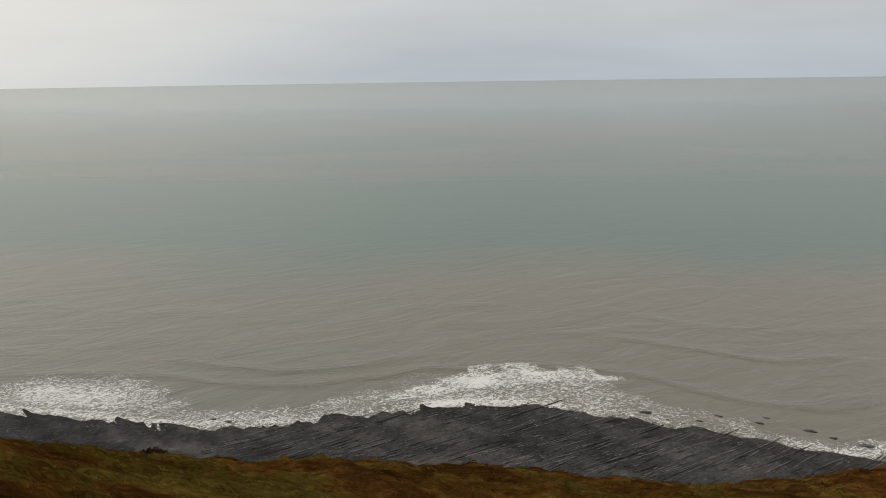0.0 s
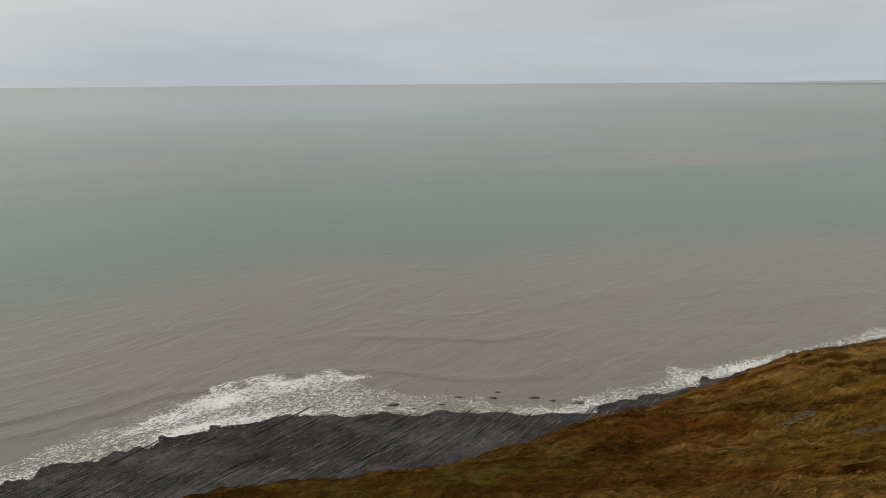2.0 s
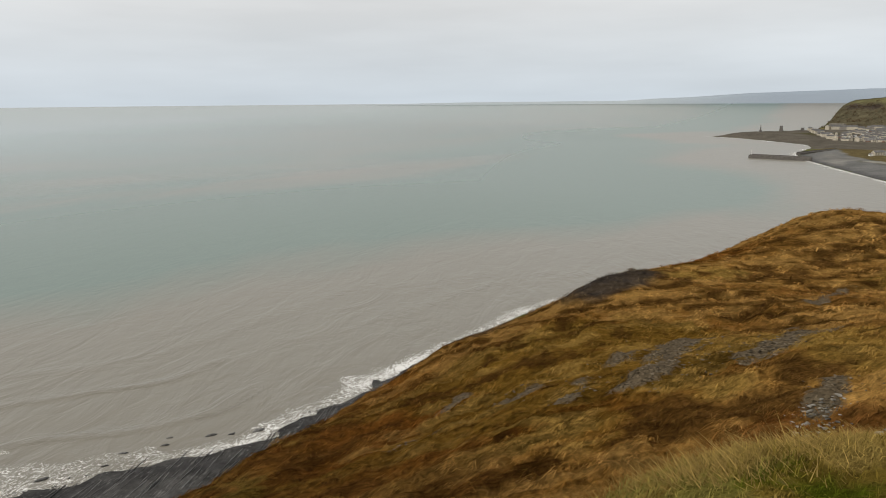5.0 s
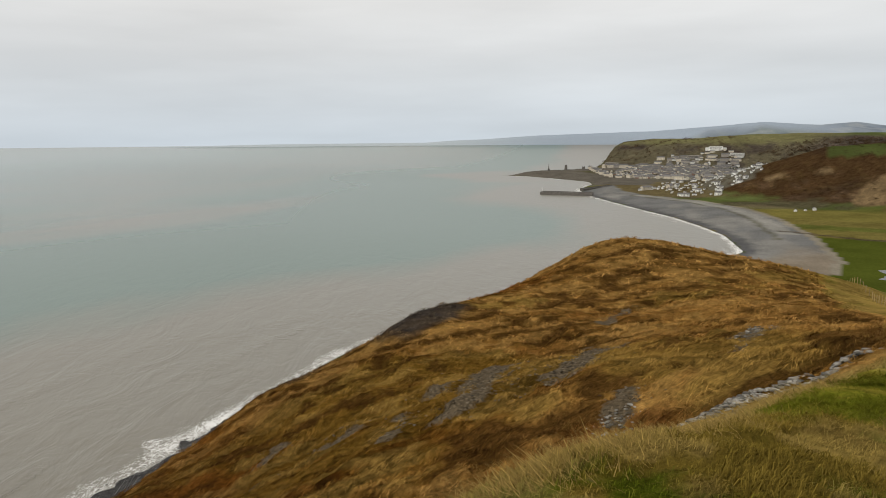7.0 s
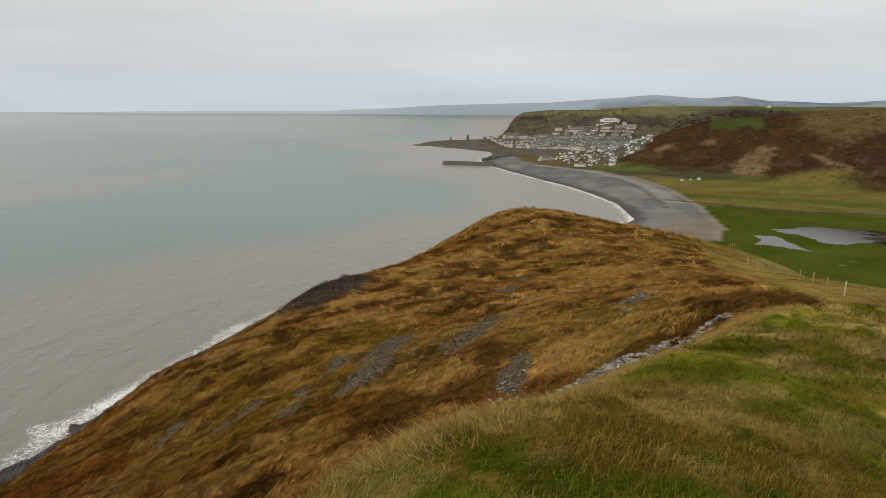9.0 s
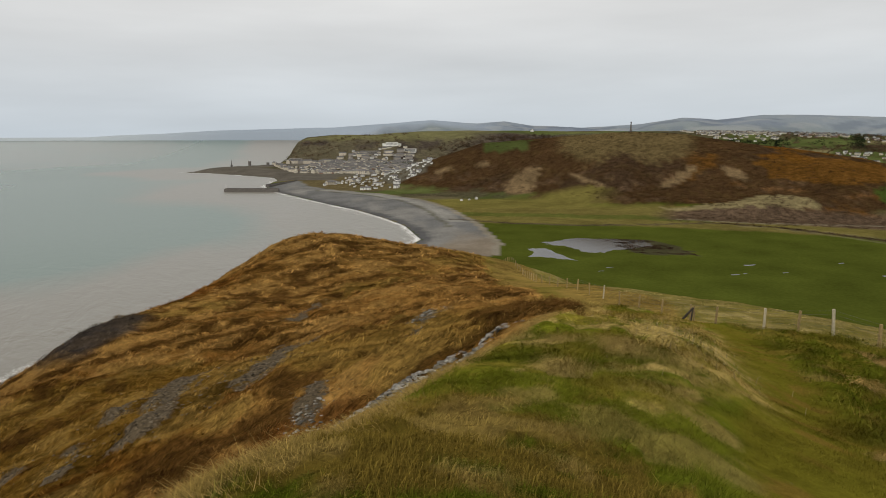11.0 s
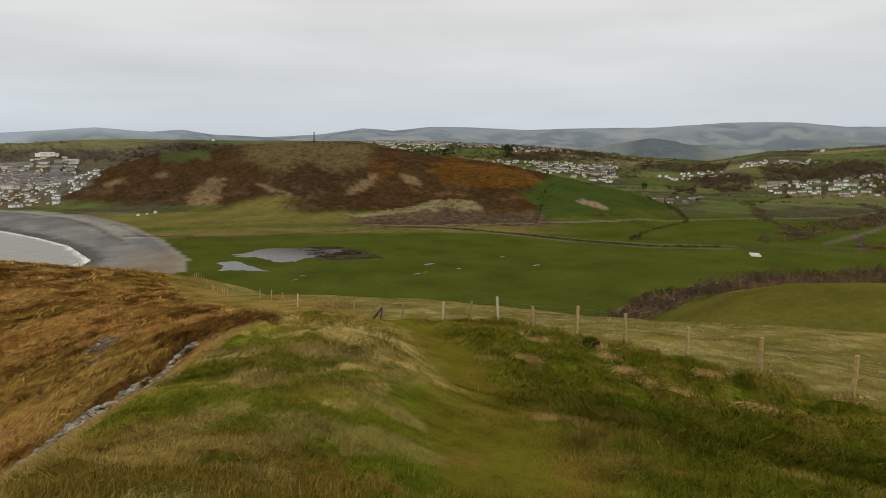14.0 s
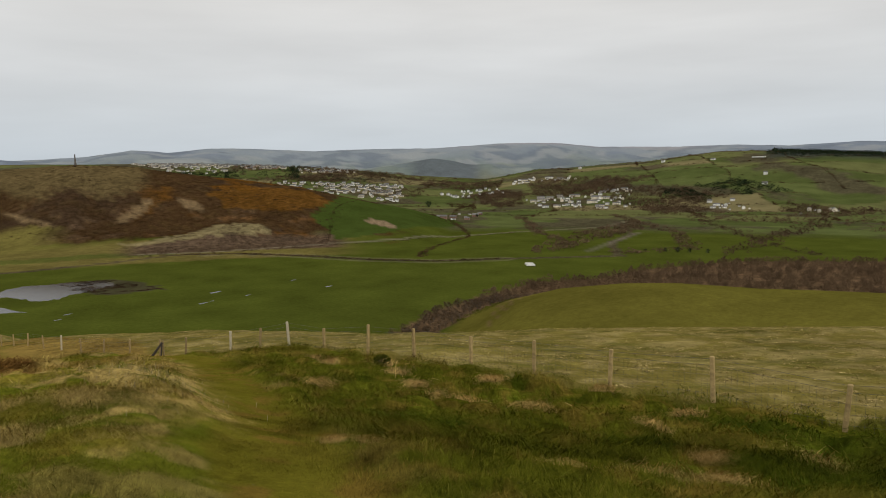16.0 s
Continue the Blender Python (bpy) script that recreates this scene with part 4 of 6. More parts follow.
def rock_shape(seed, flat=0.6):
    """An angular stone of about 1 m, as triangles."""
    rng = np.random.default_rng(seed)
    bm = bmesh.new()
    for i in range(14):
        d = rng.normal(size=3)
        d /= np.linalg.norm(d)
        d *= 0.5 * (0.75 + 0.35 * rng.random())
        bm.verts.new((d[0] * 1.25, d[1] * 0.85, d[2] * flat))
    bmesh.ops.convex_hull(bm, input=bm.verts)
    bm.verts.ensure_lookup_table()
    loose = [v for v in bm.verts if not v.link_faces]
    bmesh.ops.delete(bm, geom=loose, context="VERTS")
    bm.verts.index_update()
    v = np.array([w.co[:] for w in bm.verts])
    f = np.array([[w.index for w in t.verts] for t in bm.faces])
    bm.free()
    return v, f


ROCKS = [rock_shape(100 + i) for i in range(8)]
SLABS = [rock_shape(200 + i, .28) for i in range(8)]

# ---------------------------------------------------------------- the fence along the ridge
FENCE = [(40.2, -15.5), (58.5, -14.9), (90, -13.8), (124, -16.3), (205, -17.8)]
NEAR_POSTS = [(-14, -15.9), (-11, -15.8), (-8, -15.8), (-5, -15.8), (-2, -15.8), (.6, -15.9), (4.2, -15.9), (7.2, -16.3), (10.7, -17.2), (13.5, -17.2), (16.3, -17.2), (19.1, -17.0), (21.7, -16.8), (24.7, -16.7), (27.6, -16.7), (30.2, -16.6), (32.7, -16.3), (37.2, -15.8)]


def fence_post(height_m, thick, material):
    bm = bmesh.new()
    block(bm, -thick / 2, -thick / 2, -.3, thick / 2, thick / 2, height_m, .94)
    bmesh.ops.bevel(bm, geom=list(bm.edges), offset=thick * .16, segments=1, affect="EDGES")
    me = bpy.data.meshes.new("post")
    bm.to_mesh(me)
    bm.free()
    me.materials.append(material)
    return me


def build_fence():
    rng = random.Random(5)
    fence = tagged(new("fence"), "wooden post and wire stock fence along the ridge", "fence")
    old, pale = fence_post(1.17, .11, POST_WOOD), fence_post(1.2, .12, PALE_WOOD)
    pts = NEAR_POSTS + along(FENCE, 4.6).tolist()
    feet = []
    for i, (x, y) in enumerate(pts):
        z = on_ground(x, y)
        feet.append(Vector((x, y, z)))
        bright = abs(x - 27.6) < .5 or abs(x - 32.7) < .5 or abs(x - 58.7) < 1.6
        ob = new("post", pale if bright else old)
        ob.matrix_world = pose(x, y, z - rng.uniform(0, .08), rng.uniform(-3, 3), rng.uniform(-3, 3), rng.uniform(-20, 20))
        ob.parent = fence
    for h, r in ((.22, .002), (.45, .002), (.68, .002), (.92, .0035), (1.08, .0035)):
        cu = bpy.data.curves.new("wire", "CURVE")
        cu.dimensions, cu.bevel_depth, cu.bevel_resolution = "3D", r, 0
        s = cu.splines.new("POLY")
        s.points.add(len(feet) - 1)
        for p, f in zip(s.points, feet):
            p.co = (f.x, f.y, f.z + h, 1)
        cu.materials.append(WIRE)
        ob = new("wire", cu)
        ob.parent = fence
    verts, faces = [], []
    for a, b in zip(feet[:30], feet[1:31]):
        for k in range(20):
            p = a.lerp(b, k / 20)
            n = len(verts)
            verts += [(p.x - .0016, p.y, p.z + .05), (p.x + .0016, p.y, p.z + .05), (p.x + .0016, p.y, p.z + .92), (p.x - .0016, p.y, p.z + .92)]
            faces.append((n, n + 1, n + 2, n + 3))
    net = soup("netting", verts, faces, WIRE)
    net.parent = fence


build_fence()


def build_strainer():
    """The leaning old strainer with its stay, beside the path."""
    x, y = 38.0, -14.9
    z = on_ground(x, y)
    thing = tagged(new("strainer_post"), "dark old strainer post with a leaning timber stay", "fence post")
    thing.location = (x, y, z)
    bm = bmesh.new()
    stick(bm, (0, 0, -.3), (.03, 0, 1.05), .055, .05, 8)
    part("upright", bm, POST_WOOD, thing)
    bm = bmesh.new()
    stick(bm, (.2, .85, -.1), (0, .05, .95), .075, .06, 8)
    part("stay", bm, DARK_WOOD, thing)
    bm = bmesh.new()
    stick(bm, (-.3, .3, -.1), (0, .08, .95), .045, .04, 8)
    part("prop", bm, DARK_WOOD, thing)


build_strainer()

# ---------------------------------------------------------------- grass


def blades(name, xy, length, width, lean, label, colour=None, spread=.35, stand=1.0, fine=True):
    """Grass as single bent blades. lean: the way and amount by which they bow, per blade."""
    rng = np.random.default_rng(len(xy))
    n = len(xy)
    p = grounded(xy[:, 0], xy[:, 1], .02)
    if colour is None:
        colour = np.clip(ground_cover(p[:, 0], p[:, 1], p[:, 2])[0] , 0, 1)
    turn = rng.random(n) * math.tau
    side = np.stack([np.cos(turn), np.sin(turn), np.zeros(n)], -1) * (width / 2)[:, None]
    bow = np.concatenate([lean + rng.normal(size=(n, 2)) * spread, np.zeros((n, 1))], 1)
    up = np.array([0, 0, 1.0])
    mid = p + (up * (.3 + .28 * stand) + bow * .3) * length[:, None]
    tip = p + (up * stand * (.95 - .35 * np.clip(np.hypot(bow[:, 0], bow[:, 1]), 0, 1.6))[:, None] + bow * .85) * length[:, None]
    if fine:
        v = np.stack([p - side, p + side, mid + side * .75, mid - side * .75, tip], 1).reshape(-1, 3)
        shape = np.array([[0, 1, 2], [0, 2, 3], [3, 2, 4]])
    else:
        v = np.stack([p - side, p + side, tip], 1).reshape(-1, 3)
        shape = np.array([[0, 1, 2]])
    m = v.shape[0] // n
    f = (shape[None] + np.arange(n)[:, None, None] * m).reshape(-1, 3)
    ob = soup(name, v, f, GRASS)
    layer = ob.data.attributes.new("cover", "FLOAT_COLOR", "POINT")
    layer.data.foreach_set("color", np.repeat(np.c_[colour, np.ones(n)], m, axis=0).astype(np.float32).ravel())
    return tagged(ob, label, "grass", kind="stuff")


def fan(rng, n, r0, r1, a0, a1):
    """Random places in a sector about the hilltop."""
    r = np.sqrt(rng.random(n) * (r1 * r1 - r0 * r0) + r0 * r0)
    a = np.radians(a0 + (a1 - a0) * rng.random(n))
    return np.stack([r * np.sin(a), r * np.cos(a)], -1)


rng = np.random.default_rng(21)

BAND = [(9.8, .6), (11.6, .15), (14, -.65), (16, -1.6)]


def crown_grass():
    """Meadow grass on top of the ridge: lush hollows, paler dry swathes, a trodden path left short."""
    sets = [(fan(rng, 70000, 1.6, 5, 25, 180), .12, .006), (fan(rng, 150000, 5, 12, 60, 180), .12, .010), (fan(rng, 75000, 12, 38, 88, 180), .15, .021)]
    for k, (xy, tall, wide) in enumerate(sets):
        x, y = xy.T
        keep = (y < lip_line(x) + .6) & (y > -17)
        xy, x, y = xy[keep], x[keep], y[keep]
        n = len(x)
        trod = sstep(.4, 1.2, near_line(x, y, PATH))
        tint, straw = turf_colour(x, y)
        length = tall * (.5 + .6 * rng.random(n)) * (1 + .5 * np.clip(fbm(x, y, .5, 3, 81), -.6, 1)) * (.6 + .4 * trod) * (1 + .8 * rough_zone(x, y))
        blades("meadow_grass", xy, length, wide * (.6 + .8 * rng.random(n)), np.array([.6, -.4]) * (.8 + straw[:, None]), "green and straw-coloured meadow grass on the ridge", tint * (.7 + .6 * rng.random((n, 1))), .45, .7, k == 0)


def mop(seed, strands, wide, near, splay):
    """A tussock about 1 m across: strands that rise from the heart and lie combed one way (+y)."""
    r = np.random.default_rng(seed)
    v, f = [], []
    for k in range(strands):
        a = math.pi / 2 + r.normal() * splay
        c = np.array([math.cos(a), math.sin(a), 0])
        s = np.array([-c[1], c[0], 0]) * wide * (.6 + .8 * r.random())
        reach = .4 + .5 * r.random()
        root = np.array([r.normal() * .2, r.normal() * .22 - .2, .02])
        top = root + c * reach * .45 + [0, 0, .14 + .18 * r.random()]
        tip = root + c * reach + [0, .08, .02 + .12 * r.random()]
        n = len(v)
        v += [root - s * .7, root + s * .7, top + s, top - s, tip]
        f += [(n, n + 1, n + 2), (n, n + 2, n + 3), (n + 3, n + 2, n + 4)] if near else [(n, n + 1, n + 2), (n + 3, n + 2, n + 4)]
    return np.array(v), np.array(f)


def downhill(x, y):
    """The slope of the ground along x and y."""
    return (height(x + .6, y) - height(x - .6, y)) / 1.2, (height(x, y + .6) - height(x, y - .6)) / 1.2


def tussocks(name, x, y, tint, strands, size, wide, turn, label, flat=.8, splay=.6, long=1.15):
    """Many combed tussocks, each set on the slope of the ground and turned its own way."""
    n = len(x)
    gx, gy = downhill(x, y)
    shapes = [mop(600 + 10 * strands + i, strands, wide, strands > 40, splay) for i in range(6)]
    v, f = strew(shapes, np.c_[x, y, height(x, y) - .03], size, turn, np.tile([1, long, flat], (n, 1)))
    order = np.concatenate([np.where(np.arange(n) % 6 == k)[0] for k in range(6)])
    each = np.repeat(order, strands * 5)
    v[:, 2] += gx[each] * (v[:, 0] - x[each]) + gy[each] * (v[:, 1] - y[each])
    ob = soup(name, v, f, GRASS)
    layer = ob.data.attributes.new("cover", "FLOAT_COLOR", "POINT")
    layer.data.foreach_set("color", np.c_[tint[each], np.ones(len(each))].astype(np.float32).ravel())
    return tagged(ob, label, "grass", kind="stuff")


def dry_tussocks():
    """Tufts on the ridge: soft green hummocks, bleached tufts on the bank, straw mats on the mounds."""
    xy = np.concatenate([fan(rng, 9000, 3.2, 13, 62, 180), fan(rng, 9000, 13, 36, 84, 180)])
    x, y = xy.T
    keep = (y < lip_line(x) - .3) & (y > -17.2) & (fbm(x, y, .7, 2, 105) > -.1)
    xy = xy[keep]
    mats = np.concatenate([np.array([px, py]) + rng.normal(size=(int(70 * w), 2)) * [w * .45, w * .22] for px, py, w in STRAW_MATS])
    x, y = np.concatenate([xy, mats]).T
    n = len(x)
    mat = np.arange(n) >= len(xy)
    rough = rough_zone(x, y)
    tint, straw = turf_colour(x, y)
    tint = np.where(mat[:, None], np.array([.47, .31, .11]), tint) * (.5 + 1.0 * rng.random((n, 1)))
    size = (.28 + .34 * rng.random(n)) * (.6 + .4 * sstep(4, 13, np.hypot(x, y))) * (1 + .45 * rough) * (1 + .3 * straw) * (.5 + .5 * sstep(.5, 1.3, near_line(x, y, PATH))) * np.where(mat, .55, 1)
    near = np.hypot(x, y) < 13
    for part_of, strands, wide in ((near, 36, .0055), (~near, 20, .011)):
        tussocks("tussock_grass", x[part_of], y[part_of], tint[part_of], strands, size[part_of], wide, -1.9 + .55 * fbm(x[part_of], y[part_of], 2.5, 2, 106) * 2 + .4 * rng.normal(size=part_of.sum()), "green hummocks and bleached straw tussocks on the ridge", 1.0, 1.2, .9)
    # tall bleached stalks on the bank
    x = 13.4 + 1.5 * rng.normal(size=260)
    xy = np.stack([x, bank_line(x) + 1.0 + .6 * rng.normal(size=260)], -1)
    blades("dry_stalks", xy, .22 * (.5 + .8 * rng.random(260)), .008 * (.6 + .8 * rng.random(260)), np.array([.25, -.15]), "bleached grass stalks on the bank", np.array([.44, .36, .19]) * (.6 + .5 * rng.random((260, 1))), .4, 1.0, True)


def slope_grass():
    """Rank dead grass and bracken on the seaward slope: near strands, then tussocks combed down the fall of the ground."""
    xy = fan(rng, 2000, 2.5, 8, -35, 100)
    x, y = xy.T
    g = ground_cover(x, y, height(x, y))
    keep = (y > lip_line(x) + .25 * sstep(9, 4, x)) & (g[2] < .45)
    xy, tint = xy[keep], g[0][keep] * (.7 + .5 * rng.random((keep.sum(), 1)))
    xy, tint = (xy[:, None] + rng.normal(size=(len(xy), 24, 2)) * .13).reshape(-1, 2), np.repeat(tint, 24, 0)
    n = len(xy)
    blades("hillside_grass", xy, .16 * (.5 + .7 * rng.random(n)), .006 * (.6 + .8 * rng.random(n)), np.array([.15, .8]), "rank brown and golden dead grass on the seaward slope", tint * (.4 + .35 * rng.random((n, 1))), .5, .5, False)
    for xy, strands, size, wide in ((fan(rng, 6000, 4.5, 19, -35, 105), 30, .46, .0085), (fan(rng, 13000, 19, 45, -33, 105), 16, .66, .015), (fan(rng, 15000, 45, 90, -20, 102), 10, .9, .028), (fan(rng, 11000, 90, 190, 20, 98), 6, 1.2, .06)):
        x, y = xy.T
        z = height(x, y)
        g = ground_cover(x, y, z)
        keep = (y > lip_line(x) + .02) & (g[2] < .2 + .45 * rng.random(len(x))) & (z > 60) & (near_line(x, y, BAND) > .34) & (fbm(*[c / 1.6 for c in (fall_line(x, y)[0] * .7, fall_line(x, y)[1])], .8, 3, 83) > -.3)
        x, y, tint = x[keep], y[keep], g[0][keep]
        n = len(x)
        tint = tint * (.75 + .75 * rng.random((n, 1)) ** 1.4)
        brow = sstep(24, 10, x)
        comb = np.arctan2(.66, np.where(x > 18, -.75, -.3)) - math.pi / 2
        tussocks("tussock_slope", x, y, tint, strands, size * (.55 + .8 * rng.random(n)) * (1 - .3 * brow), wide, comb + rng.normal(size=n) * .3, "brown, rust and golden tussocks on the seaward slope", 1.0, .65, .85)


def pasture_tufts():
    """Low tufts cropped by sheep beyond the fence."""
    xy = fan(rng, 10000, 17, 75, 100, 172)
    x, y = xy.T
    keep = (y < -17.6) & (fbm(x, y, 1.6, 3, 87) > -.15)
    x, y = x[keep], y[keep]
    n = len(x)
    c = np.array([.43, .335, .14]) * (.45 + .8 * rng.random((n, 1)))
    tussocks("pasture_tufts", x, y, c, 8, .2 + .26 * rng.random(n), .05, rng.random(n) * 6.3, "pale cropped tufts in the pasture beyond the fence", .6)


def pasture_grass():
    xy = fan(rng, 70000, 17, 75, 98, 175)
    xy = xy[xy[:, 1] < -17.5]
    n = len(xy)
    c = (np.array([.16, .14, .03]) + rng.random((n, 1)) * np.array([.14, .105, .045])) * (.6 + .8 * sstep(-.3, .3, fbm(*xy.T, .9, 3, 88)))[:, None]
    blades("pasture_grass", xy, .17 * (.5 + rng.random(n)) * (.6 + .8 * np.clip(fbm(*xy.T, 1.6, 3, 87), -.4, 1)), .028 * (.6 + .8 * rng.random(n)), np.array([.5, .2]), "short rough yellow-green pasture beyond the fence", c, .5, .8, False)


def lip_fringe():
    """Pale grass hanging over the edge of the turf."""
    x = 3.6 + 19 * rng.random(24000) ** 1.05
    xy = np.stack([x, lip_line(x) + .14 + .24 * rng.normal(size=len(x)) - .25 * fbm(x, x * 0, 2, 2, 85)], -1)
    n = len(xy)
    c = np.array([.36, .25, .08]) * (.5 + .7 * rng.random((n, 1)))
    blades("fringe_grass", xy, .20 * (.4 + .8 * rng.random(n)), .006 * (.7 + .8 * rng.random(n)), np.array([.35, .7]), "pale dry grass fringing the turf edge", c, .5, .6, False)


crown_grass()
lip_fringe()
dry_tussocks()
slope_grass()
pasture_grass()
pasture_tufts()


def build_bush(x, y, size, material, label):
    """A low round bush of short twigs."""
    r = np.random.default_rng(int(abs(x * 31 + y * 7)))
    z = on_ground(x, y)
    bush = tagged(new("bush"), label, "bush")
    bush.location = (x, y, z)
    for k in range(9):
        a = k * 2.4
        part("stem", stick(bmesh.new(), (0, 0, -.05), (math.cos(a) * size * .4, math.sin(a) * size * .4, size * (.4 + .3 * r.random())), .015, .006, 4), BARK, bush)
    n = 900
    d = r.normal(size=(n, 3))
    d /= np.linalg.norm(d, axis=1)[:, None]
    p = d * (size * .55 * (.6 + .45 * r.random(n)))[:, None] * np.array([1.1, 1.0, .75]) + np.array([0, 0, size * .36])
    e = r.normal(size=(n, 3)) * size * .045
    q = p + d * size * .10 + r.normal(size=(n, 3)) * size * .03
    v = np.stack([p - e, p + e, q], 1).reshape(-1, 3)
    crown = soup("foliage", v, np.arange(3 * n).reshape(-1, 3), material)
    crown.parent = bush


build_bush(18.0, -14.6, .45, GORSE, "small dark round gorse bush by the fence")
build_bush(-19, 40, 1.7, HEATH, "dark rounded bush on the cliff edge")
build_bush(-22, 39.5, 1.4, HEATH, "dark rounded bush on the cliff edge")
build_bush(18.8, 2.3, .6, DEAD_BRACKEN, "brownish gorse clump below the grassy lip")

# ---------------------------------------------------------------- bare rock on the headland


def outcrop(line, n, size, spread, seed, label):
    """A band of broken shale breaking through the turf."""
    r = np.random.default_rng(seed)
    line = np.array(line, float)
    t = r.random(n) * (len(line) - 1)
    i = np.minimum(t.astype(int), len(line) - 2)
    xy = line[i] + (line[i + 1] - line[i]) * (t - i)[:, None] + r.normal(size=(n, 2)) * spread
    s = size * (.35 + .9 * r.random(n) ** 2)
    v, f = strew(SLABS, grounded(xy[:, 0], xy[:, 1], 0) + np.array([0, 0, .3 * size]), s, r.normal(size=n) * .5 - .2)
    return tagged(soup("rock_outcrop", v, f, SHALE), label, "rock", kind="stuff")


outcrop(BAND, 1100, .13, .17, 1, "pale grey broken shale band below the grassy lip")
outcrop([(14.2, -.75), (15.4, -1.3), (16.7, -2.0)], 420, .19, .24, 2, "broken grey shale at the wide end of the band")
outcrop([(9.6, 1.2), (10.4, .95)], 160, .13, .22, 7, "small grey shale blocks below the turf")
outcrop([(21.2, 3.5), (20.6, 3.9)], 110, .22, .22, 3, "grey shale blocks on the slope")
outcrop([(8.7, .55), (9.1, .2)], 50, .10, .1, 6, "grey shale blocks under the turf edge")
outcrop([(36, .6), (46, .0), (59, -1.2)], 300, .22, .35, 4, "thin strip of grey shale across the slope")
outcrop([(21, 4), (26, 4.6)], 140, .2, .4, 5, "small grey shale patch on the slope")


def build_scree():
    r = np.random.default_rng(9)
    xy, s = [], []
    for ax, ay, bx, by, w in SCREES[:9]:
        n = int(26 * math.hypot(bx - ax, by - ay) * w)
        xy.append(np.array([ax, ay]) + r.random((n, 1)) * [bx - ax, by - ay] + r.normal(size=(n, 2)) * w * 1.0)
        s.append(.07 + .22 * r.random(n) ** 3)
    xy, s = np.concatenate(xy), np.concatenate(s)
    v, f = strew(SLABS, grounded(xy[:, 0], xy[:, 1], -.02), s, r.random(len(s)) * 6.3)
    tagged(soup("scree", v, f, SCREE), "loose grey shale scree among the brown grass", "scree", kind="stuff")


build_scree()

# ---------------------------------------------------------------- the rocky foreshore


def build_foreshore():
    r = np.random.default_rng(13)
    ux, uy = .83, .56                              # strike of the beds
    xy = np.stack([-150 + 330 * r.random(4200), 165 + 75 * r.random(4200)], -1)
    d = coast(*xy.T)
    xy = xy[(d > 3) & (d < 66) & (xy[:, 0] > -75)]
    n = len(xy)
    long, wide, tall = 3 + 17 * r.random(n) ** 2.2, .22 + .4 * r.random(n), (.25 + .45 * r.random(n))
    main = r.random(n) < .10
    long, wide, tall = np.where(main, 22 + 26 * r.random(n), long), np.where(main, .5, wide), np.where(main, .75, tall)
    v, f = strew(SLABS, grounded(xy[:, 0], xy[:, 1], .12), np.ones(n), math.atan2(uy, ux) + r.normal(size=n) * .05, np.stack([long, wide, tall * 3], -1))
    gx, gy = (height(xy[:, 0] + 7, xy[:, 1]) - height(xy[:, 0] - 7, xy[:, 1])) / 14, (height(xy[:, 0], xy[:, 1] + 7) - height(xy[:, 0], xy[:, 1] - 7)) / 14
    each = np.concatenate([np.repeat(np.where(np.arange(n) % len(SLABS) == k)[0], len(SLABS[k][0])) for k in range(len(SLABS))])
    v[:, 2] += gx[each] * (v[:, 0] - xy[each, 0]) + gy[each] * (v[:, 1] - xy[each, 1])
    tagged(soup("rock_ledges", v, f, DARK_SHALE), "parallel dark ledges of bedded shale on the foreshore", "rock", kind="stuff")
    line = along(COAST[3:14], .26)
    xy = line + r.normal(size=line.shape) * [1.5, 3.4] + [0, .2]
    s = .3 + .85 * r.random(len(xy)) ** 2.5
    v, f = strew(ROCKS, np.c_[xy, np.maximum(height(xy[:, 0], xy[:, 1]), -.25) - .05], s, r.random(len(s)) * 6.3)
    tagged(soup("shore_stones", v, f, DARK_SHALE), "wet dark stones along the water's edge", "rock", kind="stuff")
    xy = np.stack([-160 + 300 * r.random(2600), 150 + 80 * r.random(2600)], -1)
    xy = xy[coast(*xy.T) > 12]
    s = .25 + .6 * r.random(len(xy)) ** 2
    v, f = strew(ROCKS, grounded(xy[:, 0], xy[:, 1], .02), s, r.random(len(s)) * 6.3)
    tagged(soup("beach_cobbles", v, f, DARK_SHALE), "grey cobbles strewn at the foot of the cliff", "cobbles", kind="stuff")
    for i, (x, y, k) in enumerate([(71, 229, 5), (96, 226, 3.4), (88, 222, 2.6), (108, 220, 3), (122, 214, 4.6), (128, 209, 3.2), (136, 204, 5.4), (-78, 226, 3.4), (-84, 228, 2.6), (112, 224, 2.4)]):
        vv, ff = SLABS[i % 8]
        ob = soup("boulder", vv * [k, k * .6, k * .75], ff, DARK_SHALE)
        ob.location, ob.rotation_euler = (x, y, .15), (0, 0, -.4 + .3 * r.normal())
        tagged(ob, "dark wet boulder standing in the surf", "boulder", "boulders in the surf")


build_foreshore()

# ---------------------------------------------------------------- water in the valley


def pool(name, poly, z, label):
    """A shallow sheet of still water with a ragged edge."""
    pts = along(poly + poly[:1], 2.5)
    bm = bmesh.new()
    k = fbm(pts[:, 0], pts[:, 1], 18, 3, 91)
    c = pts.mean(0)
    ring = [bm.verts.new((*(c + (p - c) * (1 + .14 * w + .1 * u)), z)) for p, w, u in zip(pts, k, fbm(pts[:, 0], pts[:, 1], 6, 2, 92))]
    bm.faces.new(ring)
    bmesh.ops.triangulate(bm, faces=bm.faces[:])
    bm.normal_update()
    for f in bm.faces:
        if f.normal.z < 0:
            f.normal_flip()
    return tagged(part(name, bm, STILL), label, "pond", kind="structure")


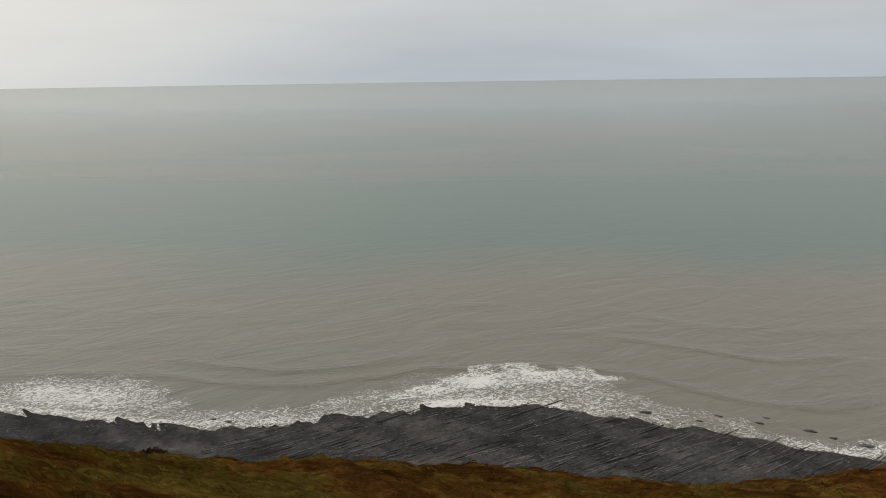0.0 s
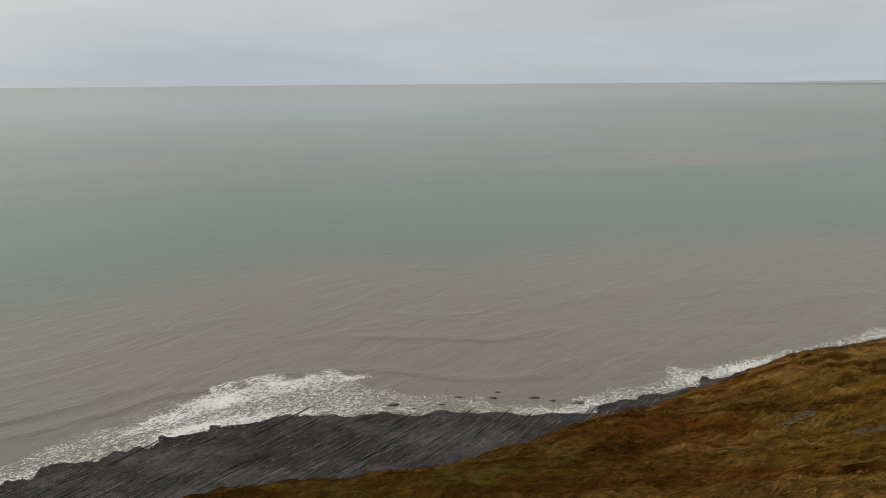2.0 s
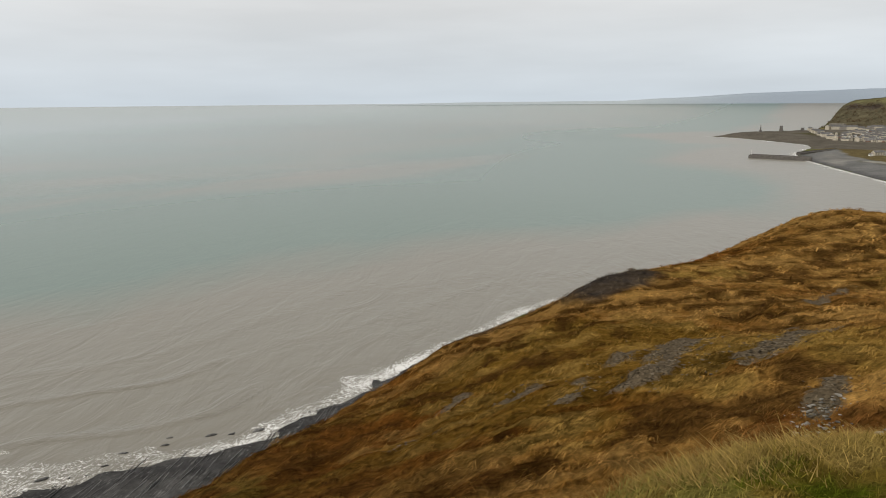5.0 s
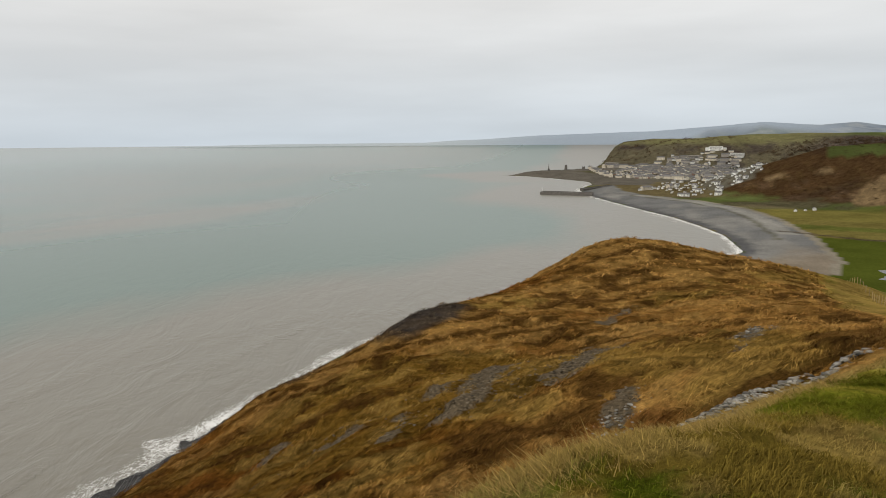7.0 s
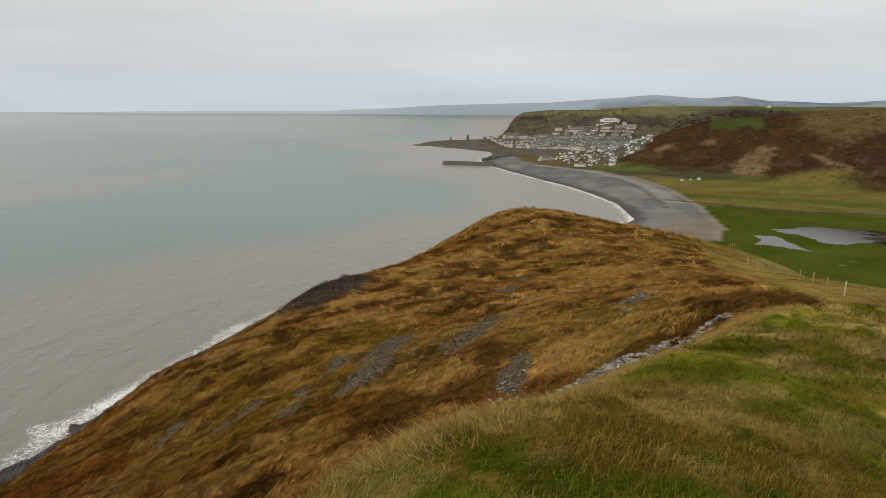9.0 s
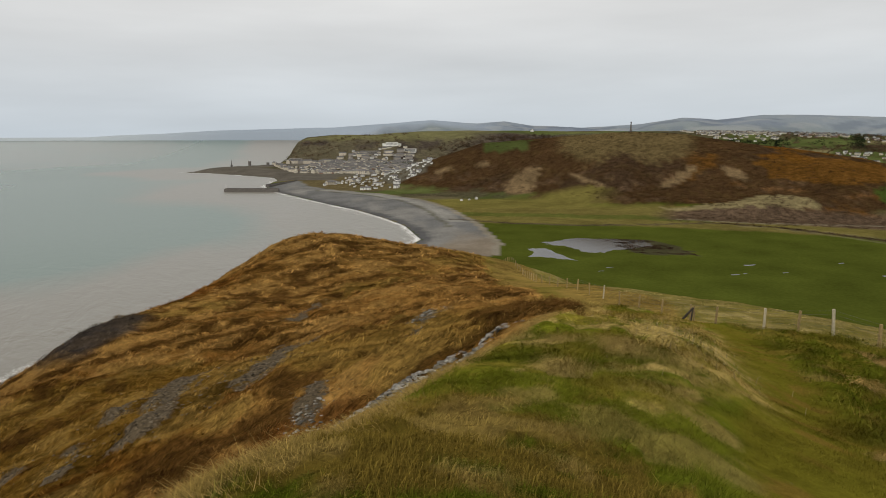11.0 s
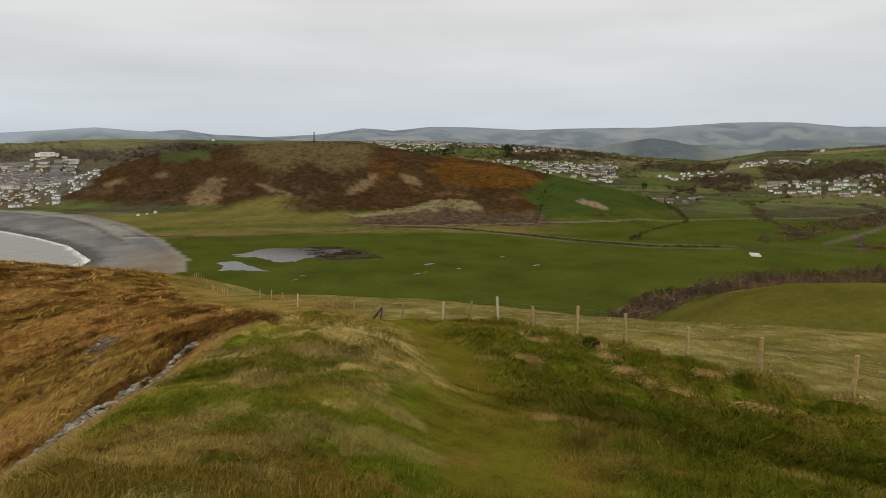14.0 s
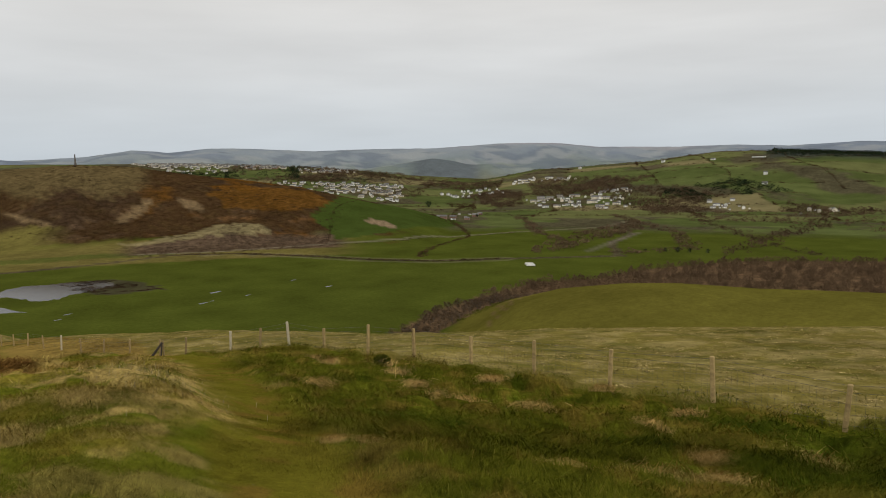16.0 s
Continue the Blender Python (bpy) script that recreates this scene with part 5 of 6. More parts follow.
STILL = plain("still_water", (.045, .042, .038), .12, .1, .05, 0)
STILL.node_tree.nodes["Principled BSDF"].inputs["IOR"].default_value = 1.33
LEVEL = on_ground(700, -180)
pool("pond", [(725, -112), (742, -133), (753, -158), (750, -188), (742, -214), (724, -226), (700, -226), (690, -206), (676, -186), (658, -154), (672, -146), (690, -142), (706, -124)], LEVEL + .06, "shallow flood pool lying in the green field")
pool("pond", PUDDLE, LEVEL + .06, "shallow flood pool beside the track")
for x, y, s in ((593, -274, 3.4), (552, -244, 2.6), (545, -364, 2.6), (601, -360, 2), (559, -289, 1.8), (585, -150, 2), (569, -139, 1.8), (556, -254, 1.6)):
    pool("puddle", [(x - s, y + s), (x - .4 * s, y - 1.1 * s), (x + .5 * s, y - 2.6 * s), (x + s, y - 2.2 * s), (x + .4 * s, y + .2 * s), (x + .2 * s, y + 1.2 * s)], LEVEL + .06, "small rain pool in the green field")

# ---------------------------------------------------------------- trees and scrub


def twig_shape(seed, n, spiky=1.0):
    """A loose crown about 1 m high and wide made of many small slivers."""
    r = np.random.default_rng(seed)
    d = r.normal(size=(n, 3))
    d /= np.linalg.norm(d, axis=1)[:, None]
    rad = .5 * (.45 + .6 * r.random(n))
    lobes = 1 + .25 * np.sin(3 * np.arctan2(d[:, 0], d[:, 1]) + seed) + .15 * np.sin(5 * d[:, 2] + seed)
    p = d * (rad * lobes)[:, None] * [1, 1, .9] + [0, 0, .5]
    e = r.normal(size=(n, 3)) * .035 * spiky
    q = p + d * .17 * [.8, .8, 1.1] + r.normal(size=(n, 3)) * .04
    v = np.stack([p - e, p + e, q], 1).reshape(-1, 3)
    return v, np.arange(3 * n).reshape(-1, 3)


CROWNS = [twig_shape(300 + i, 120, 1.2) for i in range(5)]
CLUMPS = [twig_shape(330 + i, 32, 2.7) for i in range(6)]


def tree(seed):
    """A bare winter tree: tapered trunk, limbs and a haze of twigs."""
    r = random.Random(seed)
    root = tagged(new("tree"), "leafless grey-brown broadleaf tree in the valley wood", "tree", "trees of the wood")
    h = 8.0
    bm = bmesh.new()
    stick(bm, (0, 0, -.5), (.1, .05, h * .5), .2, .11, 6)
    part("trunk", bm, BARK, root)
    for k in range(9):
        a, z = k * 2.399 + r.random(), h * (.22 + .05 * k)
        bm = bmesh.new()
        end = (math.cos(a) * h * .28, math.sin(a) * h * .28, z + h * (.2 + .1 * r.random()))
        stick(bm, (.05, .03, z * .8), end, .09, .03, 4)
        for j in range(3):
            b = a + r.uniform(-1, 1)
            stick(bm, end, (end[0] + math.cos(b) * 1.1, end[1] + math.sin(b) * 1.1, end[2] + r.uniform(.5, 1.4)), .03, .008, 3)
        part("limb", bm, BARK, root)
    v, f = CROWNS[seed % len(CROWNS)]
    crown = soup("crown", v * [h * .72, h * .72, h * .8] + [0, 0, h * .2], f, TWIGS)
    crown.parent = root
    return root


rng = np.random.default_rng(33)
spots = in_poly(rng, WOOD, 1700)
order = np.argsort(np.hypot(*spots.T))
spots = spots[order]
size = .5 + .38 * rng.random(len(spots))
protos = [tree(i) for i in range(4)]
for i in range(4):
    protos[i].matrix_world = pose(spots[i, 0], spots[i, 1], on_ground(*spots[i]))
heights = height(spots[:, 0], spots[:, 1])
for i in range(4, 150):
    src = protos[i % 4]
    copy_thing(src, pose(spots[i, 0], spots[i, 1], heights[i], 0, 0, rng.random() * 360) @ Matrix.Scale(size[i], 4))
rest = np.arange(150, len(spots))
v, f = strew([twig_shape(310 + i, 84, 1.35) for i in range(5)], np.c_[spots[rest], heights[rest] + .5], 8 * size[rest], rng.random(len(rest)) * 6.3, np.tile([.8, .8, 1.0], (len(rest), 1)))
tagged(soup("woodland", v, f, TWIGS), "dense leafless brown wood filling the side valley", "wood", kind="stuff")


def scrub(name, xy, tall, wide, material, label, category="hedge", shapes=None):
    r = np.random.default_rng(len(xy))
    s = tall * (.6 + .7 * r.random(len(xy)))
    v, f = strew(shapes or CLUMPS, grounded(xy[:, 0], xy[:, 1], .25 * tall), s, r.random(len(xy)) * 6.3, np.tile([wide / tall, wide / tall, 1.0], (len(xy), 1)))
    return tagged(soup(name, v, f, material), label, category, kind="stuff")


def hedge(line, step, tall, wide, material, label, wander=1.5):
    r = np.random.default_rng(int(abs(line[0][0])))
    p = along(line, step)
    return scrub("hedge", p + r.normal(size=p.shape) * wander, tall, wide, material, label)


hedge(RIVER[4:10], 2.6, 2.2, 5, HEATH, "straggling brown hedge along the river bank", 2.5)
hedge([(x - 9, y + 3) for x, y in TRACK[3:]], 6, 1.6, 4, HEATH, "low brown hedge beside the farm track", 2)
hedge([(640, -560), (700, -640), (770, -783), (860, -860), (1000, -960), (1100, -1000)], 4, 3, 6, HEATH, "brown hedge between green fields", 2)
hedge([(560, -760), (640, -840), (730, -900), (820, -1000), (1000, -1160)], 4, 5, 9, TWIGS, "line of leafless trees by the stream", 6)
hedge([(480, -760), (440, -860), (560, -1040), (700, -1180), (850, -1300)], 4, 5, 9, TWIGS, "line of leafless trees by the river", 8)
hedge([(300, -900), (400, -1000), (520, -1150), (640, -1300), (720, -1450)], 5, 4.5, 8, TWIGS, "belt of leafless trees along the lane", 8)
hedge([(840, -560), (980, -670), (1060, -800), (1080, -960), (900, -900)], 5, 2, 4, HEATH, "hedge round the sloping green field", 1)

# woods and scrub on the farther slopes
for poly, n, tall, mat, label in (
        ([(1000, -1400), (1100, -1400), (960, -1540), (930, -1480)], 70, 5, TWIGS, "leafless wood below the village"),
        ([(820, -1500), (1000, -1560), (1250, -1800), (1000, -1900), (800, -1750)], 420, 9, TWIGS, "leafless wood on the slope by the village"),
        ([(1250, -1700), (1500, -1760), (1500, -2000), (1150, -2050)], 420, 9, TWIGS, "leafless wood along the hillside"),
        ([(1330, -1420), (1500, -1480), (1560, -1700), (1350, -1650)], 300, 8, TWIGS, "leafless wood in the valley bottom"),
        ([(250, -1250), (700, -1350), (760, -1560), (560, -1640), (200, -1500)], 200, 6, TWIGS, "leafless trees along the valley road"),
        ([(480, -1550), (640, -1650), (660, -1800), (420, -1750)], 200, 8, TWIGS, "leafless trees behind the hamlet"),
        ([(800, -1760), (960, -1900), (900, -2050), (700, -1900)], 160, 9, EVERGREEN, "dark evergreen trees on the farm slope"),
        ([(2650, 620), (2950, 610), (3050, 300), (2950, 60), (2800, 60), (2750, 330)], 220, 8, TWIGS, "leafless scrub on the hill above the town"),
        ([(2600, 20), (2800, 20), (2900, -500), (2700, -700), (2500, -400)], 800, 10, TWIGS, "leafless wood behind the town"),
        ([(1900, -1050), (2300, -1150), (2300, -1500), (1950, -1400)], 260, 8, TWIGS, "leafless trees among the houses"),
        ([(2250, -1500), (2500, -1500), (2350, -1800), (2000, -1900)], 380, 9, TWIGS, "leafless wood below the suburb"),
        ([(1470, -1790), (1320, -1830), (1350, -1990), (1200, -1960), (1140, -1850), (1190, -1640), (1320, -1610)], 420, 10, TWIGS, "leafless wood above the white village"),
        ([(957, -1550), (896, -1769), (736, -1537), (805, -1385)], 260, 8, TWIGS, "leafless trees between the village and the hamlet"),
        ([(680, -940), (710, -1090), (740, -1230), (630, -1060), (600, -930), (570, -810), (550, -720), (550, -680), (590, -720)], 240, 6, TWIGS, "leafless alders along the river"),
        ([(730, -1390), (560, -1500), (490, -1340), (640, -1260)], 70, 6, TWIGS, "belt of leafless trees by the road"),
        ([(400, -860), (430, -1070), (460, -1280), (490, -1530), (420, -1320), (400, -1100), (360, -870), (380, -820)], 140, 6, TWIGS, "leafless wood along the valley side"),
        ([(1040, -1850), (930, -1820), (810, -1710), (820, -1660), (980, -1760)], 120, 9, EVERGREEN, "dark conifers beside the village"),
        ([(1500, -1560), (1510, -1670), (1380, -1630), (1230, -1460), (1170, -1300), (1320, -1390)], 260, 9, TWIGS, "leafless wood beside the village"),
        ([(1410, -1340), (1340, -1380), (1180, -1220), (1250, -1210)], 120, 5, HEATH, "brown scrub on the low knoll"),
        ([(2500, -1500), (2470, -1530), (2210, -1360), (2210, -1320)], 90, 10, EVERGREEN, "dark evergreens among the suburb"),
        ([(2270, -1400), (2280, -1610), (2080, -1470), (2100, -1320)], 200, 9, TWIGS, "trees between rows of suburban houses"),
        ([(1800, -1360), (1830, -1500), (1730, -1570), (1640, -1420), (1680, -1310)], 140, 8, TWIGS, "trees among the houses in the gap"),
        ([(1900, -1650), (1980, -1950), (1710, -1900), (1560, -1730), (1710, -1680)], 340, 9, TWIGS, "leafless wood filling the valley gap"),
        ([(2100, 380), (2600, 400), (2600, 100), (2000, 60)], 130, 7, TWIGS, "street trees among the town houses"),
        ([(2150, -1200), (2750, -1000), (2950, -1500), (2500, -2100), (2000, -1900), (1900, -1650)], 620, 9, TWIGS, "leafless trees scattered through the suburb"),
        ([(2150, -1250), (2650, -1150), (2700, -1500), (2400, -1900), (2000, -1750)], 110, 10, EVERGREEN, "dark evergreens scattered through the suburb"),
        ([(1524, 205), (1869, 215), (2080, 180), (1583, 50), (1450, 60)], 50, 5, HEATH, "dark garden bushes among the white houses"),
        ([(2350, 190), (2500, 200), (2520, 60), (2400, 50)], 60, 9, EVERGREEN, "dark evergreens in the town"),
        ([(2350, -980), (2500, -1020), (2480, -1250), (2350, -1200)], 140, 9, EVERGREEN, "dark evergreens among suburban houses")):
    scrub("woodland", in_poly(rng, poly, n), tall * 1.1, tall * 1.5, mat, label, "wood")
# the forestry plantation on the southern skyline
scrub("plantation", in_poly(rng, [(1010, -2500), (1100, -2800), (900, -2950), (560, -2900), (600, -2600), (800, -2450)], 1100), 11, 11, EVERGREEN, "dark conifer plantation on the hill", "wood")
# field hedges across the farmland
far_a, far_r = np.radians(112 + 56 * rng.random(150000)), np.sqrt(1500 ** 2 + (3050 ** 2 - 1500 ** 2) * rng.random(150000))
q = np.stack([far_r * np.sin(far_a), far_r * np.cos(far_a)], -1)
u, v = field_grid(*q.T)
q = q[((np.abs(u % 1 - .5) > .490) | (np.abs(v % 1 - .5) > .482)) & (hash2(np.floor(u + .5), np.floor(v + .5), 8) > .18)]
scrub("hedge", q[:5500], 4.2, 9, HEATH, "brown hedges between the fields of the far slopes", "hedge", [twig_shape(360 + i, 12, 5.0) for i in range(5)])
# heather, bracken and gorse on the hill
q = np.stack([900 + 800 * rng.random(6500), -760 + 800 * rng.random(6500)], -1)
hq, ra, aa = height(*q.T), np.hypot(*q.T), np.degrees(np.arctan2(*q.T))
q = q[(hq > 14) & (ra > 1010) & (ra < 1560) & (aa > 88) & (aa < 125) & (fbm(*q.T, 60, 3, 95) > -.15)]
scrub("heath", q, 1.6, 5, HEATH, "rust-brown bracken and heather on the hillside", "heath")
q = in_poly(rng, [(900, -300), (960, -340), (1000, -520), (840, -600), (820, -520)], 420)
scrub("bramble", q, 2.4, 5, TWIGS, "grey-brown brambles at the foot of the hill", "scrub")
q = in_poly(rng, [(750, -182), (740, -232), (688, -241), (640, -251), (654, -218), (660, -184), (690, -184), (716, -192)], 900)
q = q[fbm(q[:, 0], q[:, 1] * .5, 9, 3, 96) > -.05]
scrub("reeds", q, .7, 3.2, REEDS, "dark brown dead reeds standing in the flood pool", "reeds")
q = in_poly(rng, [(318, -300), (352, -440), (340, -460), (300, -330)], 200)
scrub("gorse", q, 1.6, 2.4, GORSE, "gorse and bracken along the edge of the wood", "gorse")
for x, y, s in ((437, -822, 7), (425, -830, 6), (450, -815, 5), (470, -800, 4), (405, -838, 6), (1350, -1220, 17), (1040, -1080, 7)):
    v, f = CROWNS[int(s) % 5]
    root = tagged(new("conifer"), "single dark evergreen tree in the fields", "tree")
    root.location = (x, y, on_ground(x, y))
    bm = bmesh.new()
    stick(bm, (0, 0, -.4), (0, 0, s * .6), s * .03, s * .015, 6)
    part("trunk", bm, BARK, root)
    c = soup("crown", np.concatenate([v * [s * .9, s * .9, s], v[:, [1, 0, 2]] * [s * .8, s * .8, s * .9]]), np.arange(len(v) * 2).reshape(-1, 3), EVERGREEN)
    c.parent = root

# ---------------------------------------------------------------- buildings


def house(width, depth, eaves, wall, label, storeys=2):
    """A gabled house: walls, two roof slopes with eaves, a chimney, windows on the long sides."""
    thing = tagged(new("house"), label, "house", "houses")
    w, d, rise = width / 2, depth / 2, depth * .36
    bm = bmesh.new()
    a = [bm.verts.new(p) for p in ((-w, -d, -1.5), (w, -d, -1.5), (w, d, -1.5), (-w, d, -1.5), (-w, -d, eaves), (w, -d, eaves), (w, d, eaves), (-w, d, eaves), (-w, 0, eaves + rise), (w, 0, eaves + rise))]
    for q in ((0, 1, 5, 4), (2, 3, 7, 6), (1, 2, 6, 9, 5), (3, 0, 4, 8, 7)):
        bm.faces.new([a[i] for i in q])
    part("wall", bm, wall, thing)
    bm = bmesh.new()
    o, t = .4, .22
    for s in (-1, 1):
        low, top = eaves - o * rise / d + .05, eaves + rise + .05
        p = [(-w - o, s * (d + o), low), (w + o, s * (d + o), low), (w + o, 0, top), (-w - o, 0, top)]
        v = [bm.verts.new(c) for c in p] + [bm.verts.new((c[0], c[1], c[2] + t)) for c in p]
        for q in ((0, 1, 2, 3), (7, 6, 5, 4), (0, 4, 5, 1), (1, 5, 6, 2), (3, 7, 4, 0)):
            bm.faces.new([v[i] for i in q])
    bmesh.ops.recalc_face_normals(bm, faces=bm.faces[:])
    part("roof", bm, SLATE, thing)
    bm = bmesh.new()
    block(bm, w * .7 - .45, -.4, eaves + rise * .6, w * .7 + .45, .4, eaves + rise + 1.1)
    part("chimney", bm, WALL_BRICK, thing)
    glass = bpy.data.meshes.new("window")
    bm = bmesh.new()
    block(bm, -.55, -.05, -.65, .55, .05, .65)
    bm.to_mesh(glass)
    bm.free()
    glass.materials.append(GLASS)
    n = max(2, int(width / 5))
    for s in (-1, 1):
        for f in range(storeys):
            for k in range(n):
                ob = new("window", glass)
                ob.location = (-w + width * (k + .5) / n, s * (d + .01), 1.5 + 2.6 * f)
                ob.parent = thing
    return thing


KINDS = [house(9, 7.5, 5.2, WALL_WHITE, "white rendered house with a slate roof"), house(13, 8, 5.4, WALL_WHITE, "pair of white rendered houses with one slate roof"),
         house(22, 8.5, 5.6, WALL_CREAM, "cream terrace of houses with a slate roof"), house(11, 8, 2.9, WALL_WHITE, "white bungalow with a slate roof", 1),
         house(26, 10, 8.6, WALL_CREAM, "tall cream seafront terrace with a slate roof", 3), house(24, 9, 8.2, WALL_STONE, "tall grey stone terrace with a slate roof", 3),
         house(16, 9, 5.4, WALL_BRICK, "brown brick house with a slate roof")]


def settle(kind, x, y, turn, scale=1.0):
    return copy_thing(KINDS[kind], pose(x, y, on_ground(x, y), 0, 0, turn) @ Matrix.Scale(scale, 4))


rng = random.Random(77)
PLACED = []


def rows(start, end, n, kinds, scale=1.0, jitter=3.0):
    """A street of houses, in one or more ranks."""
    (ax, ay), (bx, by) = start, end
    turn = math.degrees(math.atan2(by - ay, bx - ax))
    for k in range(n):
        t = (k + .5) / n
        x, y = ax + (bx - ax) * t + rng.uniform(-1, 1) * jitter, ay + (by - ay) * t + rng.uniform(-1, 1) * jitter
        PLACED.append((rng.choice(kinds), x, y, turn + rng.choice([0, 0, 90]) + rng.uniform(-14, 14), scale * rng.uniform(.9, 1.12)))


# the seafront, harbour side and the streets behind
rows((2440, 555), (2010, 395), 17, [4, 4, 2], 1.0)
rows((2010, 385), (1960, 60), 12, [2, 4], 1.0)
rows((2470, 520), (2540, 330), 9, [4, 5], 1.1)
for i in range(9):
    x = 2080 + 62 * i
    rows((x, 400 - 4 * i), (x + 20, 40 + 5 * i), 13, [2, 5, 2, 0, 6, 1], .75, jitter=8)
for i in range(4):
    rows((2640 + 36 * i, 380), (2640 + 36 * i, 70), 7, [5, 4, 2, 1], 1.1, jitter=10)
# houses on the slope below the hill, by the beach
for i in range(5):
    rows((1440 + 52 * i, 95 - 6 * i), (1560 + 52 * i, 10 - 8 * i), 9, [0, 1, 3, 0], .85, jitter=14)
rows((1540, 250), (1730, 170), 7, [0, 1, 2], 1.0, jitter=10)
rows((1580, 235), (1700, 130), 6, [3, 0], 1.0, jitter=12)
rows((1760, 130), (1900, 20), 8, [1, 2], 1.0, jitter=12)
# suburb on the far ridge and in the gap below it
rows((1480, -1500), (1660, -1560), 8, [1, 0], .9, jitter=14)


def estate(poly, n, kinds, turn, gap=26, scale=1.0):
    """Terraces in parallel streets over a plot of land."""
    c, s = math.cos(radians(turn)), math.sin(radians(turn))
    for x, y in in_poly(np.random.default_rng(n), poly, n):
        u, v = x * c + y * s, -x * s + y * c
        v = round(v / gap) * gap + rng.uniform(-3, 3)
        PLACED.append((rng.choice(kinds), u * c - v * s, u * s + v * c, turn + rng.choice([0, 0, 0, 90]) + rng.uniform(-8, 8), scale * rng.uniform(.85, 1.15)))


estate([(2906, -1024), (2960, -1330), (2698, -1359), (2442, -1206), (2480, -1000)], 190, [1, 2, 2, 1], 22, 26, .7)
estate([(2698, -1359), (2640, -1520), (2463, -1472), (2509, -1315)], 60, [2, 2, 6], 28, 30, .75)
estate([(2463, -1526), (2420, -1750), (2321, -1704), (2336, -1422)], 46, [2, 1, 6], 32, 30, .75)
estate([(2211, -1228), (2046, -1384), (1941, -1621), (1700, -1420), (1538, -1287), (1808, -1240)], 170, [2, 2, 1, 1], 32, 30, .75)
estate([(1990, 380), (2300, 450), (2560, 420), (2640, 120), (2380, 60), (1990, 70)], 460, [2, 1, 2, 5, 6, 0, 4], 94, 26, .62)
estate([(2500, 340), (2780, 340), (2800, 90), (2560, 80)], 90, [5, 4, 2, 1], 92, 34, .75)
estate([(1524, 215), (1869, 229), (2100, 187), (1583, 43), (1425, 40), (1412, 116)], 80, [0, 1, 3, 0], 75, 30, .85)
# the white village, its outliers and the hamlets
estate([(1297, -1547), (1233, -1648), (1193, -1760), (1129, -1826), (940, -1531), (974, -1415), (1163, -1410)], 88, [0, 1, 1, 2], 37, 36, .8)
estate([(814, -1681), (770, -1727), (684, -1642), (746, -1543)], 16, [0, 1, 3], 25, 30, .9)
estate([(595, -1654), (542, -1783), (502, -1652), (558, -1554)], 7, [3, 2, 0], 18, 30, .9)
estate([(1668, -1895), (1462, -2018), (1394, -1937), (1567, -1795)], 26, [1, 0, 2], 37, 34, .85)
estate([(1691, -1675), (1589, -1762), (1435, -1605), (1563, -1560)], 24, [1, 0, 0], 37, 34, .8)
estate([(1120, -1039), (1103, -1156), (998, -1046), (997, -932)], 12, [3, 3, 6], 40, 30, .9)
for x, y, k, s in ((1205, -62, 3, .8), (1190, -48, 3, .6), (1216, -75, 0, .6), 
                   (1120, -2330, 3, 1.2), (860, -2130, 0, 1.2), (800, -1980, 3, 1.3), (1290, -2300, 0, 1.2), (1600, -2230, 0, 1.2), 
                   (2120, -300, 0, 1.3), (3010, -420, 3, 1.6)):
    PLACED.append((k, x, y, rng.uniform(-25, 25), s))
PLACED.sort(key=lambda h: math.hypot(h[1], h[2]))
seen = set()
for k, x, y, turn, s in PLACED[:290]:
    if k not in seen:
        seen.add(k)
        KINDS[k].matrix_world = pose(x, y, on_ground(x, y), 0, 0, turn) @ Matrix.Scale(s, 4)
        continue
    settle(k, x, y, turn, s)
for k, one in enumerate(KINDS):
    if k not in seen:
        h = next(p for p in PLACED[290:] if p[0] == k)
        one.matrix_world = pose(h[1], h[2], on_ground(h[1], h[2]), 0, 0, h[3]) @ Matrix.Scale(h[4], 4)
# the farthest houses, joined
for name, label in (("wall", "white and cream walls of the farthest houses"), ("roof", "slate roofs of the farthest houses")):
    bm = bmesh.new()
    index = {0: 0, 1: 0, 2: 1, 3: 0, 4: 1, 5: 2, 6: 3}
    for k, x, y, turn, s in PLACED[290:]:
        src = next(c for c in KINDS[k].children if c.name.split(".")[0] == name)
        first = len(bm.verts)
        n = len(bm.faces)
        bm.from_mesh(src.data)
        m = pose(x, y, on_ground(x, y), 0, 0, turn) @ Matrix.Scale(s, 4)
        bm.verts.ensure_lookup_table(), bm.faces.ensure_lookup_table()
        bmesh.ops.transform(bm, matrix=m, verts=bm.verts[first:])
        if name == "wall":
            for f in bm.faces[n:]:
                f.material_index = index[k]
    ob = part("distant_houses", bm, WALL_WHITE if name == "wall" else SLATE)
    if name == "wall":
        for extra in (WALL_CREAM, WALL_STONE, WALL_BRICK):
            ob.data.materials.append(extra)
    tagged(ob, label, "houses", kind="stuff")


